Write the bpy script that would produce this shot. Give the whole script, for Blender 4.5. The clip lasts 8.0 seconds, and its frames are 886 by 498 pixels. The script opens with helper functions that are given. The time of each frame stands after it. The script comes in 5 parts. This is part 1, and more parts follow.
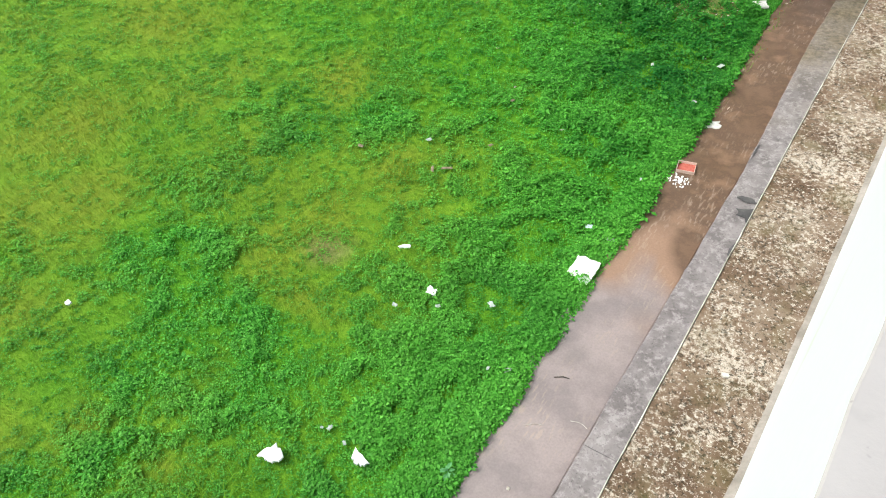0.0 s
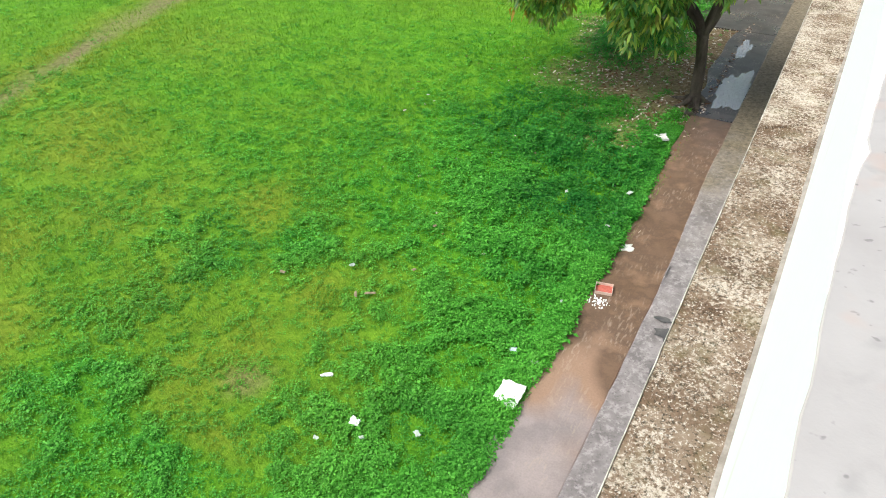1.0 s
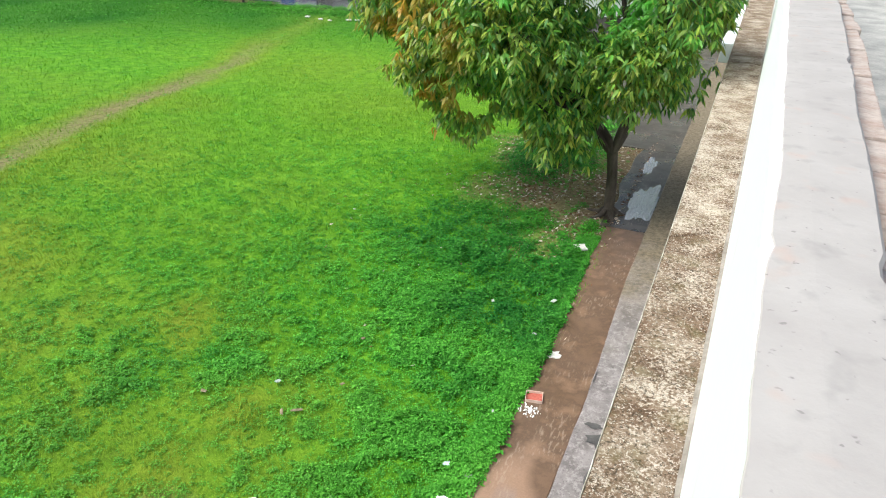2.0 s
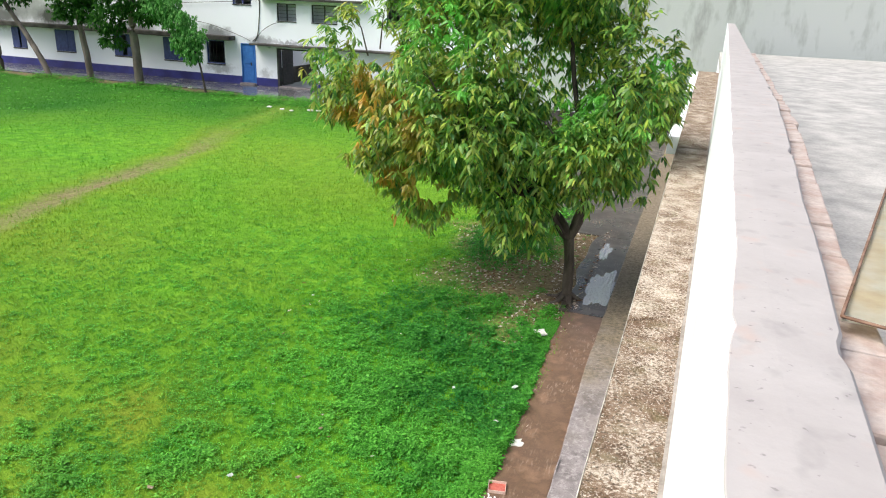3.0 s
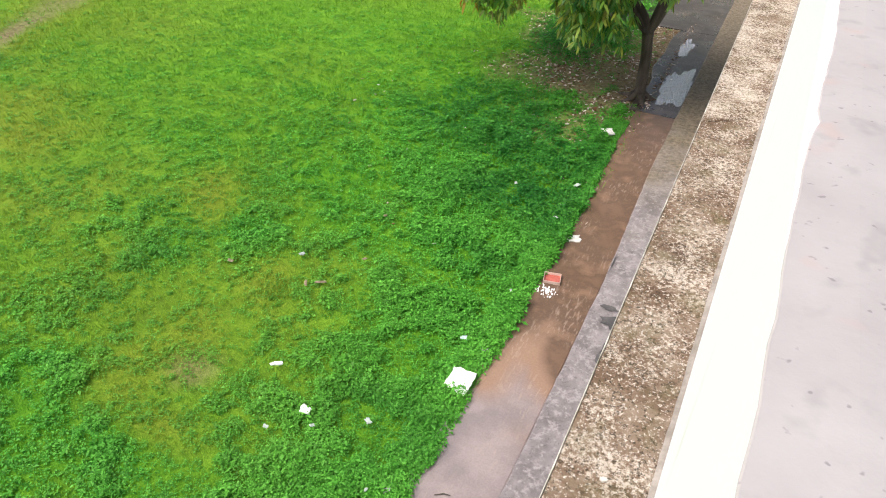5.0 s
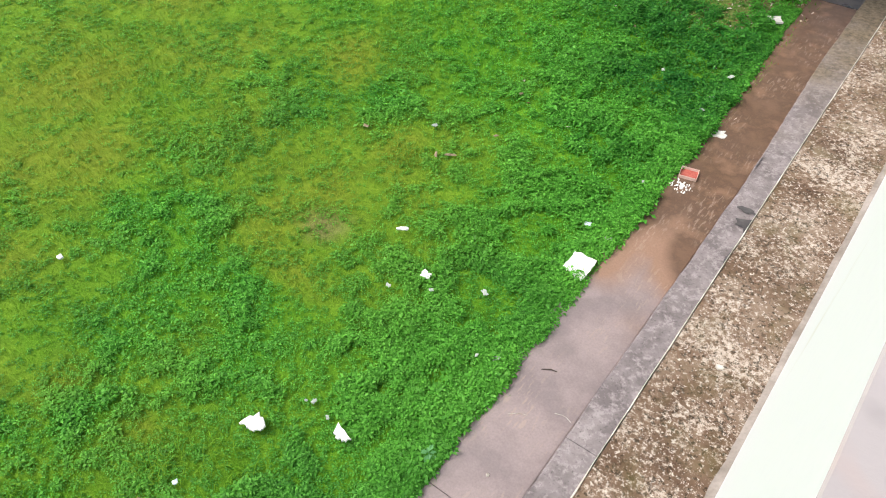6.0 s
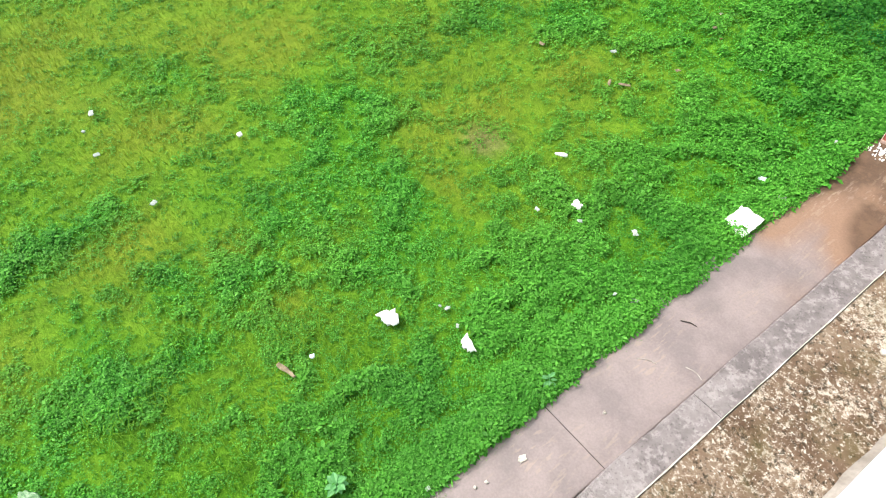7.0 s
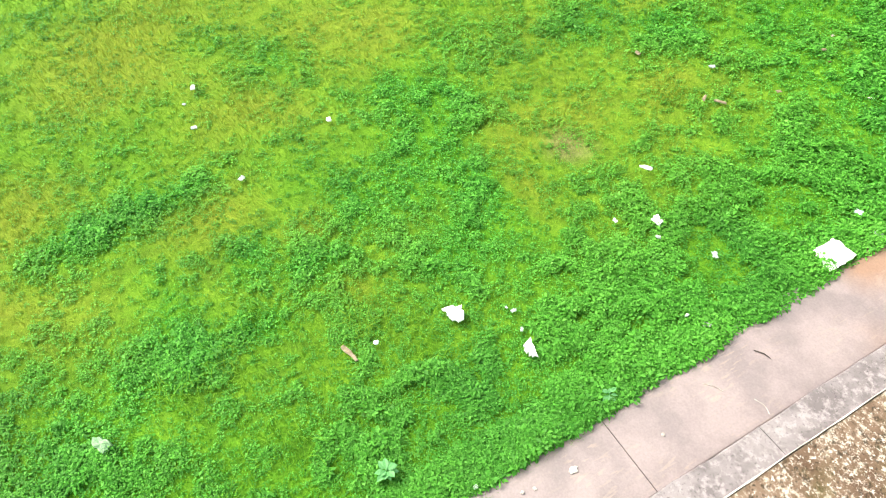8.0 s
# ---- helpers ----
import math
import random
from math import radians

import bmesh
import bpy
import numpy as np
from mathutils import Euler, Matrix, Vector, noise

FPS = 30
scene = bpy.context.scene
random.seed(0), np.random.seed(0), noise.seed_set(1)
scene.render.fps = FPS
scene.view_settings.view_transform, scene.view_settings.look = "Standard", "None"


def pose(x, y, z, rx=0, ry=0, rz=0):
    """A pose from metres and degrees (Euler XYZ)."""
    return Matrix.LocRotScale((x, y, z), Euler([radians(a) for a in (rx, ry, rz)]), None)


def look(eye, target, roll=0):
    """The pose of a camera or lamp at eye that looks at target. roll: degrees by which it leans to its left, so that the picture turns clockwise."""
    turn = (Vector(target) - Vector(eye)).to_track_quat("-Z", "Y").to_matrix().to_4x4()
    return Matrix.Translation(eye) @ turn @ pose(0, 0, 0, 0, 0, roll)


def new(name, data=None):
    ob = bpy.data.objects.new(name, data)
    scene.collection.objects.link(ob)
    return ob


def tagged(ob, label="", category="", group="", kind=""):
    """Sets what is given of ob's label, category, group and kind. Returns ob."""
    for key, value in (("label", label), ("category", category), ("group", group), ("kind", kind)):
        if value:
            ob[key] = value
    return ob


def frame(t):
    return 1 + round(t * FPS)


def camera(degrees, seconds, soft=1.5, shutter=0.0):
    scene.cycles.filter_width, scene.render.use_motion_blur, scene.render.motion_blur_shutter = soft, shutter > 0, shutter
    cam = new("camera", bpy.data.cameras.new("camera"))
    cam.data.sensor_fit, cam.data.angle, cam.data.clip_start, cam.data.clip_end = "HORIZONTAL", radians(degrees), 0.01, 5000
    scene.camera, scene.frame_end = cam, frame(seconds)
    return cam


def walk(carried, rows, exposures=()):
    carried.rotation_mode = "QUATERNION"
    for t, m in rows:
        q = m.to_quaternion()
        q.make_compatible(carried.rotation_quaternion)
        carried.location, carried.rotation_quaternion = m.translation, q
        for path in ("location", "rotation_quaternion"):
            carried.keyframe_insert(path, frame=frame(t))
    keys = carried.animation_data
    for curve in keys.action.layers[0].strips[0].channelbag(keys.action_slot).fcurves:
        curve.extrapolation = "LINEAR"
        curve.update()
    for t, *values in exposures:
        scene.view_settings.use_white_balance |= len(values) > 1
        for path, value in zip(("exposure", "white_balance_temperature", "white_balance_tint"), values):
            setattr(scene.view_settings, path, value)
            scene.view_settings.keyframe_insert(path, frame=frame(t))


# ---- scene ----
cam = camera(64.4, 8.0, soft=1.05)

EXPOSURES = [(0, 0.26, 6300, 0), (1, 0.27, 6300, 0), (2, 0.29, 6300, 0), (3.3, 0.33, 6450, 7), (4.2, 0.32, 6450, 6), (5.3, 0.18, 6500, 10), (5.8, 0.15, 6500, 10), (6.5, 0.11, 6500, 8), (7.0, 0.50, 6500, 5), (7.5, 0.70, 6550, 5), (8, 0.92, 6700, 4)]
PATH = [
    (0, (-1.124, 2.473, 4.632), (-1.995, 3.575, 3.208), -5.7),
    (0.5, (-1.115, 2.507, 4.632), (-1.975, 3.725, 3.3), -4.3),
    (1, (-1.119, 2.537, 4.629), (-1.925, 3.943, 3.456), -1.2),
    (1.5, (-1.122, 2.514, 4.623), (-1.854, 4.068, 3.6), 0.5),
    (2, (-1.123, 2.498, 4.624), (-1.816, 4.145, 3.725), 1.2),
    (2.2, (-1.12, 2.49, 4.625), (-1.801, 4.175, 3.789), 1.6),
    (3.3, (-1.137, 2.481, 4.613), (-1.756, 4.265, 3.956), 2.4),
    (3.5, (-1.133, 2.473, 4.608), (-1.766, 4.228, 3.887), 2.4),
    (4, (-1.132, 2.479, 4.602), (-1.744, 4.13, 3.653), 2.3),
    (5.3, (-1.134, 2.458, 4.609), (-1.846, 3.842, 3.353), 2.0),
    (5.5, (-1.133, 2.447, 4.602), (-1.892, 3.753, 3.291), 1.0),
    (6, (-1.128, 2.4, 4.561), (-1.976, 3.507, 3.127), -0.4),
    (6.5, (-1.123, 2.362, 4.531), (-2.05, 3.323, 3.042), -1.8),
    (7, (-1.125, 2.392, 4.532), (-2.153, 3.085, 2.976), -5.0),
    (7.5, (-1.138, 2.412, 4.542), (-2.191, 2.998, 2.946), -5.7),
    (8, (-1.114, 2.392, 4.551), (-2.258, 2.914, 2.996), -6.5),
]
walk(cam, [(t, look(e, g, r)) for t, e, g, r in PATH], EXPOSURES)

# ---- world and light ----
SUN_EL, SUN_AZ = radians(55), radians(-125)
world = bpy.data.worlds.new("overcast_sky")
scene.world = world
world.use_nodes = True
wn = world.node_tree
sky = wn.nodes.new("ShaderNodeTexSky")
sky.sky_type, sky.sun_disc = "NISHITA", False
sky.sun_elevation, sky.sun_rotation = SUN_EL, SUN_AZ
sky.air_density, sky.dust_density, sky.ozone_density = 1.0, 6.0, 1.0
wn.links.new(sky.outputs[0], wn.nodes["Background"].inputs[0])
wn.nodes["Background"].inputs[1].default_value = 0.15
sun = new("sun", bpy.data.lights.new("sun", "SUN"))
sun.data.energy, sun.data.angle, sun.data.color = 2.6, radians(44), (1.0, 0.98, 0.955)
sun.matrix_world = look((math.sin(SUN_AZ) * math.cos(SUN_EL) * 50, math.cos(SUN_AZ) * math.cos(SUN_EL) * 50, math.sin(SUN_EL) * 50), (0, 0, 0))


# ---- materials ----
def material(name):
    m = bpy.data.materials.new(name)
    m.use_nodes = True
    t = m.node_tree
    return m, t, t.nodes["Principled BSDF"]


def node(t, kind, **values):
    n = t.nodes.new(kind)
    for k, v in values.items():
        n.inputs[k.replace("_", " ")].default_value = v
    return n


def noise_tex(t, scale, detail=6.0, rough=0.6, stretch=None):
    pos = t.nodes.new("ShaderNodeNewGeometry").outputs["Position"]
    if stretch:
        mp = t.nodes.new("ShaderNodeMapping")
        mp.inputs["Scale"].default_value = stretch
        t.links.new(pos, mp.inputs["Vector"])
        pos = mp.outputs["Vector"]
    n = node(t, "ShaderNodeTexNoise", Scale=scale, Detail=detail, Roughness=rough)
    t.links.new(pos, n.inputs["Vector"])
    return n.outputs["Fac"]


def ramp(t, fac, stops):
    r = t.nodes.new("ShaderNodeValToRGB")
    e = r.color_ramp.elements
    while len(e) < len(stops):
        e.new(0.5)
    for el, (p, c) in zip(e, stops):
        el.position, el.color = p, (*c, 1) if len(c) == 3 else c
    t.links.new(fac, r.inputs[0])
    return r.outputs[0]


def mix(t, fac, a, b, mode="MIX"):
    m = t.nodes.new("ShaderNodeMix")
    m.data_type, m.blend_type = "RGBA", mode
    for value, sock in ((fac, m.inputs[0]), (a, m.inputs[6]), (b, m.inputs[7])):
        if isinstance(value, (int, float)):
            sock.default_value = value
        elif isinstance(value, tuple):
            sock.default_value = (*value, 1)
        else:
            t.links.new(value, sock)
    return m.outputs[2]


def grey(v):
    return (v, v, v)


def bump(t, p, fac, strength, distance):
    b = node(t, "ShaderNodeBump", Strength=strength, Distance=distance)
    t.links.new(fac, b.inputs["Height"])
    t.links.new(b.outputs[0], p.inputs["Normal"])
    return b


def mottled(name, a, b, scale=6.0, rough=0.8, fine=60.0, depth=0.004, low=0.35, high=0.65, metal=0.0, stretch=None):
    """Two tones in patches, with a finer grain over them and a grainy relief."""
    m, t, p = material(name)
    broad = ramp(t, noise_tex(t, scale, stretch=stretch), [(low, a), (high, b)])
    grain = noise_tex(t, fine, 4)
    col = mix(t, 0.35, broad, ramp(t, grain, [(0.3, grey(0.35)), (0.7, grey(0.75))]), "OVERLAY")
    t.links.new(col, p.inputs["Base Color"])
    p.inputs["Roughness"].default_value, p.inputs["Metallic"].default_value = rough, metal
    bump(t, p, grain, 0.6, depth)
    return m


def attribute(t, name):
    a = t.nodes.new("ShaderNodeAttribute")
    a.attribute_name = name
    return a.outputs["Fac"]


def leafy(name, stops, dry_to=None, rough=0.45, through_light=0.35, deep_to=None, light_to=None, gloss=0.12):
    """Leaves: each its own tone, some light coming through."""
    m, t, p = material(name)
    geo = t.nodes.new("ShaderNodeNewGeometry")
    col = ramp(t, geo.outputs["Random Per Island"], stops)
    if dry_to:
        col = mix(t, attribute(t, "dry"), col, dry_to)
    if light_to:
        col = mix(t, attribute(t, "young"), col, light_to)
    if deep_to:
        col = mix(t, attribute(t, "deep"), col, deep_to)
    t.links.new(col, p.inputs["Base Color"])
    p.inputs["Roughness"].default_value = rough
    p.inputs["Specular IOR Level"].default_value = gloss
    tr = t.nodes.new("ShaderNodeBsdfTranslucent")
    t.links.new(col, tr.inputs["Color"])
    ms = t.nodes.new("ShaderNodeMixShader")
    ms.inputs[0].default_value = through_light
    t.links.new(p.outputs[0], ms.inputs[1])
    t.links.new(tr.outputs[0], ms.inputs[2])
    t.links.new(ms.outputs[0], t.nodes["Material Output"].inputs[0])
    return m


def ground_material():
    m, t, p = material("lawn_ground")
    g = ramp(t, noise_tex(t, 3.0, 8, 0.7), [(0.36, (0.054, 0.190, 0.009)), (0.5, (0.100, 0.290, 0.013)), (0.64, (0.158, 0.37, 0.020))])
    yellow = ramp(t, noise_tex(t, 9.0, 8, 0.7), [(0.35, (0.15, 0.20, 0.014)), (0.65, (0.275, 0.295, 0.030))])
    soil = ramp(t, noise_tex(t, 14.0, 8, 0.7), [(0.36, (0.12, 0.085, 0.048)), (0.64, (0.32, 0.245, 0.14))])
    c = mix(t, attribute(t, "dry"), g, yellow)
    # shade in the gaps between weeds, painted onto the ground as dark green
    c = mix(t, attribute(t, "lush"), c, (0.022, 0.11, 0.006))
    c = mix(t, attribute(t, "deep"), c, (0.020, 0.12, 0.007))
    c = mix(t, attribute(t, "soil"), c, soil)
    grain = noise_tex(t, 70.0, 5, 0.7)
    c = mix(t, 0.5, c, ramp(t, grain, [(0.3, grey(0.3)), (0.7, grey(0.75))]), "OVERLAY")
    t.links.new(c, p.inputs["Base Color"])
    p.inputs["Roughness"].default_value = 0.9
    p.inputs["Specular IOR Level"].default_value = 0.2
    bump(t, p, grain, 0.9, 0.02)
    return m


def wet_concrete(name, a, b, mud, rough):
    """Damp concrete with a film of mud where the mesh says so, and shallow broom marks."""
    m, t, p = material(name)
    col = ramp(t, noise_tex(t, 3.0, 8, 0.6), [(0.4, a), (0.6, b)])
    where = attribute(t, "mud")
    film = ramp(t, noise_tex(t, 2.6, 6, 0.65), [(0.38, mud), (0.5, tuple(0.72 * c for c in mud)), (0.62, tuple(1.3 * c for c in mud))])
    col = mix(t, ramp(t, where, [(0.0, grey(0)), (0.3, grey(0.9))]), col, tuple(1.75 * c for c in mud))
    col = mix(t, ramp(t, where, [(0.45, grey(0)), (0.8, grey(1))]), col, film)
    grain = noise_tex(t, 60.0, 6, 0.7)
    col = mix(t, 0.3, col, ramp(t, grain, [(0.3, grey(0.3)), (0.7, grey(0.7))]), "OVERLAY")
    marks = noise_tex(t, 42.0, 3, 0.55, stretch=(1, 0.22, 1))
    zone = ramp(t, noise_tex(t, 1.7, 3, 0.5), [(0.45, grey(0)), (0.6, grey(0.45))])
    lines = ramp(t, marks, [(0.56, grey(0)), (0.64, grey(1))])
    both = t.nodes.new("ShaderNodeMath")
    both.operation = "MULTIPLY"
    t.links.new(zone, both.inputs[0])
    t.links.new(lines, both.inputs[1])
    col = mix(t, both.outputs[0], col, (0.40, 0.31, 0.25))
    t.links.new(col, p.inputs["Base Color"])
    r = ramp(t, noise_tex(t, 1.6, 5, 0.55), [(0.35, grey(rough + 0.2)), (0.65, grey(rough))])
    t.links.new(r, p.inputs["Roughness"])
    bump(t, p, marks, 0.3, 0.004)
    return m


def mossy_concrete(name, moss):
    """Weathered ledge: pale cement scabs and lichen over brown-black moss."""
    m, t, p = material(name)
    under = ramp(t, noise_tex(t, 4.5, 6, 0.65), [(0.36, (0.105, 0.064, 0.040)), (0.5, (0.185, 0.125, 0.085)), (0.66, (0.30, 0.235, 0.18))])
    crust = noise_tex(t, 42.0, 10, 0.8)
    thin = noise_tex(t, 3.2, 5, 0.6)
    add = t.nodes.new("ShaderNodeMath")
    add.operation = "MULTIPLY_ADD"
    t.links.new(thin, add.inputs[0])
    add.inputs[1].default_value = 0.55
    t.links.new(crust, add.inputs[2])
    col = mix(t, ramp(t, add.outputs[0], [(0.63 + 0.16 * moss, grey(0)), (0.71 + 0.16 * moss, grey(1))]), under, (0.54, 0.465, 0.39))
    flecks = ramp(t, noise_tex(t, 85.0, 4, 0.65), [(0.57, grey(0)), (0.63, grey(0.9))])
    col = mix(t, flecks, col, (0.66, 0.60, 0.53))
    dark = ramp(t, noise_tex(t, 55.0, 6, 0.75), [(0.40, grey(0.85 * moss)), (0.47, grey(0))])
    col = mix(t, dark, col, (0.03, 0.024, 0.014))
    olive = ramp(t, noise_tex(t, 6.0, 6, 0.6), [(0.52, grey(0)), (0.72, grey(0.45))])
    col = mix(t, olive, col, (0.12, 0.11, 0.035))
    broad = ramp(t, noise_tex(t, 2.4, 5, 0.65), [(0.40, grey(0.12 * moss)), (0.55, grey(0))])
    col = mix(t, broad, col, ramp(t, crust, [(0.4, (0.055, 0.042, 0.028)), (0.62, (0.24, 0.20, 0.16))]))
    t.links.new(col, p.inputs["Base Color"])
    p.inputs["Roughness"].default_value = 0.95
    p.inputs["Specular IOR Level"].default_value = 0.2
    bump(t, p, crust, 0.9, 0.008)
    return m


def white_paint(name, base, dirt, amount=0.62, scale=3.0):
    m, t, p = material(name)
    streak = noise_tex(t, scale, 8, 0.65, stretch=(1, 1, 0.35))
    col = mix(t, ramp(t, streak, [(amount, grey(0)), (amount + 0.16, grey(1))]), base, dirt)
    fine = noise_tex(t, 35.0, 5)
    col = mix(t, 0.18, col, ramp(t, fine, [(0.3, grey(0.35)), (0.7, grey(0.7))]), "OVERLAY")
    t.links.new(col, p.inputs["Base Color"])
    p.inputs["Roughness"].default_value = 0.75
    bump(t, p, fine, 0.3, 0.003)
    return m


M_GROUND = ground_material()
M_PAVE = wet_concrete("wet_pavement", (0.22, 0.182, 0.182), (0.29, 0.236, 0.232), (0.165, 0.100, 0.066), 0.40)
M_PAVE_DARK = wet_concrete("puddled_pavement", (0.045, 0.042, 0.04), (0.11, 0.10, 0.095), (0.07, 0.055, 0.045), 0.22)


def water():
    m, t, p = material("rain_water")
    # the sky's reflection is put into this pale base and the raised IOR
    p.inputs["Base Color"].default_value = (0.40, 0.40, 0.47, 1)
    p.inputs["Roughness"].default_value = 0.08
    p.inputs["IOR"].default_value = 2.5
    p.inputs["Specular IOR Level"].default_value = 1.0
    bump(t, p, noise_tex(t, 26.0, 3, 0.6, stretch=(1, 0.3, 1)), 1.0, 0.05)
    return m


M_WATER = water()
M_DARK_PATCH = mottled("black_patch_concrete", (0.035, 0.032, 0.035), (0.09, 0.085, 0.085), 12.0, 0.7, 60.0)
def kerb_concrete():
    m, t, p = material("stained_grey_concrete")
    col = ramp(t, noise_tex(t, 3.5, 8, 0.65), [(0.40, (0.145, 0.125, 0.128)), (0.60, (0.25, 0.222, 0.225))])
    col = mix(t, ramp(t, noise_tex(t, 16.0, 8, 0.75), [(0.50, grey(0)), (0.60, grey(0.6))]), col, (0.38, 0.345, 0.345))
    col = mix(t, ramp(t, noise_tex(t, 48.0, 5, 0.7), [(0.32, grey(0.7)), (0.44, grey(0))]), col, (0.05, 0.045, 0.045))
    col = mix(t, attribute(t, "mud"), col, ramp(t, noise_tex(t, 20.0, 8, 0.75), [(0.38, (0.075, 0.057, 0.028)), (0.62, (0.25, 0.195, 0.125))]))
    t.links.new(col, p.inputs["Base Color"])
    p.inputs["Roughness"].default_value = 0.8
    bump(t, p, noise_tex(t, 40.0, 6, 0.7), 0.6, 0.005)
    return m


M_KERB = kerb_concrete()
M_LEDGE = mossy_concrete("mossy_concrete", 1.0)
M_LEDGE_PALE = mossy_concrete("pale_patched_concrete", 0.75)
M_LIP = mottled("flaking_white_lip", (0.32, 0.28, 0.23), (0.68, 0.65, 0.60), 14.0, 0.8, 90.0)
M_WHITE = white_paint("white_limewash", (0.84, 0.86, 0.91), (0.70, 0.69, 0.64), 0.62)
def cement_plaster():
    """Pale screed with soft grey smudges and a few rusty ones."""
    m, t, p = material("grey_cement_plaster")
    col = ramp(t, noise_tex(t, 6.0, 6, 0.6), [(0.3, (0.37, 0.34, 0.335)), (0.7, (0.44, 0.41, 0.405))])
    col = mix(t, ramp(t, noise_tex(t, 17.0, 3, 0.5), [(0.58, grey(0)), (0.74, grey(0.55))]), col, (0.27, 0.255, 0.25))
    col = mix(t, ramp(t, noise_tex(t, 12.0, 2, 0.5, stretch=(1, 1, 3)), [(0.62, grey(0)), (0.75, grey(0.5))]), col, (0.46, 0.33, 0.28))
    col = mix(t, ramp(t, noise_tex(t, 70.0, 2, 0.5), [(0.70, grey(0)), (0.76, grey(0.6))]), col, (0.16, 0.15, 0.15))
    t.links.new(col, p.inputs["Base Color"])
    p.inputs["Roughness"].default_value = 0.85
    bump(t, p, noise_tex(t, 40.0, 6, 0.6), 0.35, 0.003)
    return m


M_TOP = cement_plaster()
M_FILLET = mottled("grey_cement_fillet", (0.20, 0.175, 0.15), (0.33, 0.295, 0.265), 9.0, 0.9, 70.0)
M_BRICKY = mottled("dusty_brick", (0.36, 0.27, 0.235), (0.47, 0.41, 0.385), 14.0, 0.9, 60.0)
M_ROOF = mottled("dusty_roof_screed", (0.30, 0.29, 0.28), (0.48, 0.46, 0.44), 3.0, 0.85, 40.0)
M_TIN = mottled("rusting_painted_tin", (0.66, 0.56, 0.36), (0.70, 0.70, 0.60), 7.0, 0.55, 30.0, 0.002, metal=0.1)
M_RUST = mottled("rust", (0.14, 0.075, 0.045), (0.28, 0.17, 0.12), 20.0, 0.9, 70.0)


def facade_paint():
    """Limewash with rain streaks and mould that grew over the sunshades and round the openings."""
    m, t, p = material("stained_white_facade")
    geo = t.nodes.new("ShaderNodeNewGeometry").outputs["Position"]
    wob = node(t, "ShaderNodeTexNoise", Scale=2.2, Detail=8.0, Roughness=0.7)
    t.links.new(geo, wob.inputs["Vector"])
    off = t.nodes.new("ShaderNodeVectorMath")
    off.operation = "MULTIPLY_ADD"
    t.links.new(wob.outputs["Color"], off.inputs[0])
    off.inputs[1].default_value = (1.4, 0, 1.1)
    t.links.new(geo, off.inputs[2])
    streak = noise_tex(t, 0.8, 8, 0.65, stretch=(1, 1, 0.35))
    col = mix(t, ramp(t, streak, [(0.60, grey(0)), (0.76, grey(0.55))]), (0.89, 0.92, 0.99), (0.36, 0.38, 0.38))
    for x, z, rx, rz, most in MOULD:
        d = t.nodes.new("ShaderNodeVectorMath")
        d.operation = "SUBTRACT"
        t.links.new(off.outputs[0], d.inputs[0])
        d.inputs[1].default_value = (x + 0.7, FY, z + 0.55)
        e = t.nodes.new("ShaderNodeVectorMath")
        e.operation = "MULTIPLY"
        t.links.new(d.outputs[0], e.inputs[0])
        e.inputs[1].default_value = (1 / rx, 0, 1 / rz)
        ln = t.nodes.new("ShaderNodeVectorMath")
        ln.operation = "LENGTH"
        t.links.new(e.outputs[0], ln.inputs[0])
        col = mix(t, ramp(t, ln.outputs["Value"], [(0.35, grey(most)), (1.0, grey(0))]), col, (0.055, 0.058, 0.05))
    fine = noise_tex(t, 25.0, 5)
    col = mix(t, 0.2, col, ramp(t, fine, [(0.3, grey(0.35)), (0.7, grey(0.75))]), "OVERLAY")
    t.links.new(col, p.inputs["Base Color"])
    p.inputs["Roughness"].default_value = 0.75
    bump(t, p, fine, 0.3, 0.003)
    return m


FY = 34.0
# the patch at z 1.9 is mould plus tree shade painted under the sunshade
MOULD = [(-44.5, 3.3, 4.0, 1.5, 0.9), (-38.0, 3.4, 2.6, 1.0, 0.6), (-43.5, 1.9, 3.0, 0.35, 0.6), (-40.5, 2.7, 3.4, 0.9, 0.9), (-36.0, 2.75, 1.9, 0.75, 0.95), (-33.2, 2.6, 1.5, 0.45, 0.9), (-30.2, 2.5, 1.6, 0.35, 0.85), (-25.2, 2.5, 1.3, 0.42, 0.75), (-25.0, 0.75, 1.1, 0.28, 0.5),
         (-22.4, 2.25, 1.0, 0.3, 0.6), (-20.4, 2.2, 1.8, 0.16, 0.6), (-28.3, 4.1, 2.2, 0.7, 0.35), (-34.0, 4.4, 3.0, 0.8, 0.45), (-18.9, 2.0, 0.6, 0.3, 0.4), (-22.2, 0.6, 0.5, 0.3, 0.4)]
M_FACADE = facade_paint()
M_WET = wet_concrete("wet_far_apron", (0.07, 0.07, 0.078), (0.14, 0.14, 0.15), (0.10, 0.08, 0.07), 0.08)
M_BLUE = mottled("deep_blue_paint", (0.018, 0.018, 0.13), (0.04, 0.045, 0.25), 1.2, 0.6, 30.0)
M_DOOR = mottled("bright_blue_paint", (0.03, 0.14, 0.46), (0.05, 0.19, 0.56), 4.0, 0.5, 30.0)
M_SHUTTER = mottled("faded_blue_shutter", (0.035, 0.05, 0.17), (0.06, 0.09, 0.27), 4.0, 0.6, 30.0)
M_DARKFRAME = mottled("dark_metal_frame", (0.02, 0.022, 0.025), (0.05, 0.05, 0.05), 8.0, 0.5, 40.0)
M_SHADE = mottled("blackened_concrete_shade", (0.022, 0.02, 0.018), (0.085, 0.08, 0.072), 1.5, 0.9, 20.0)
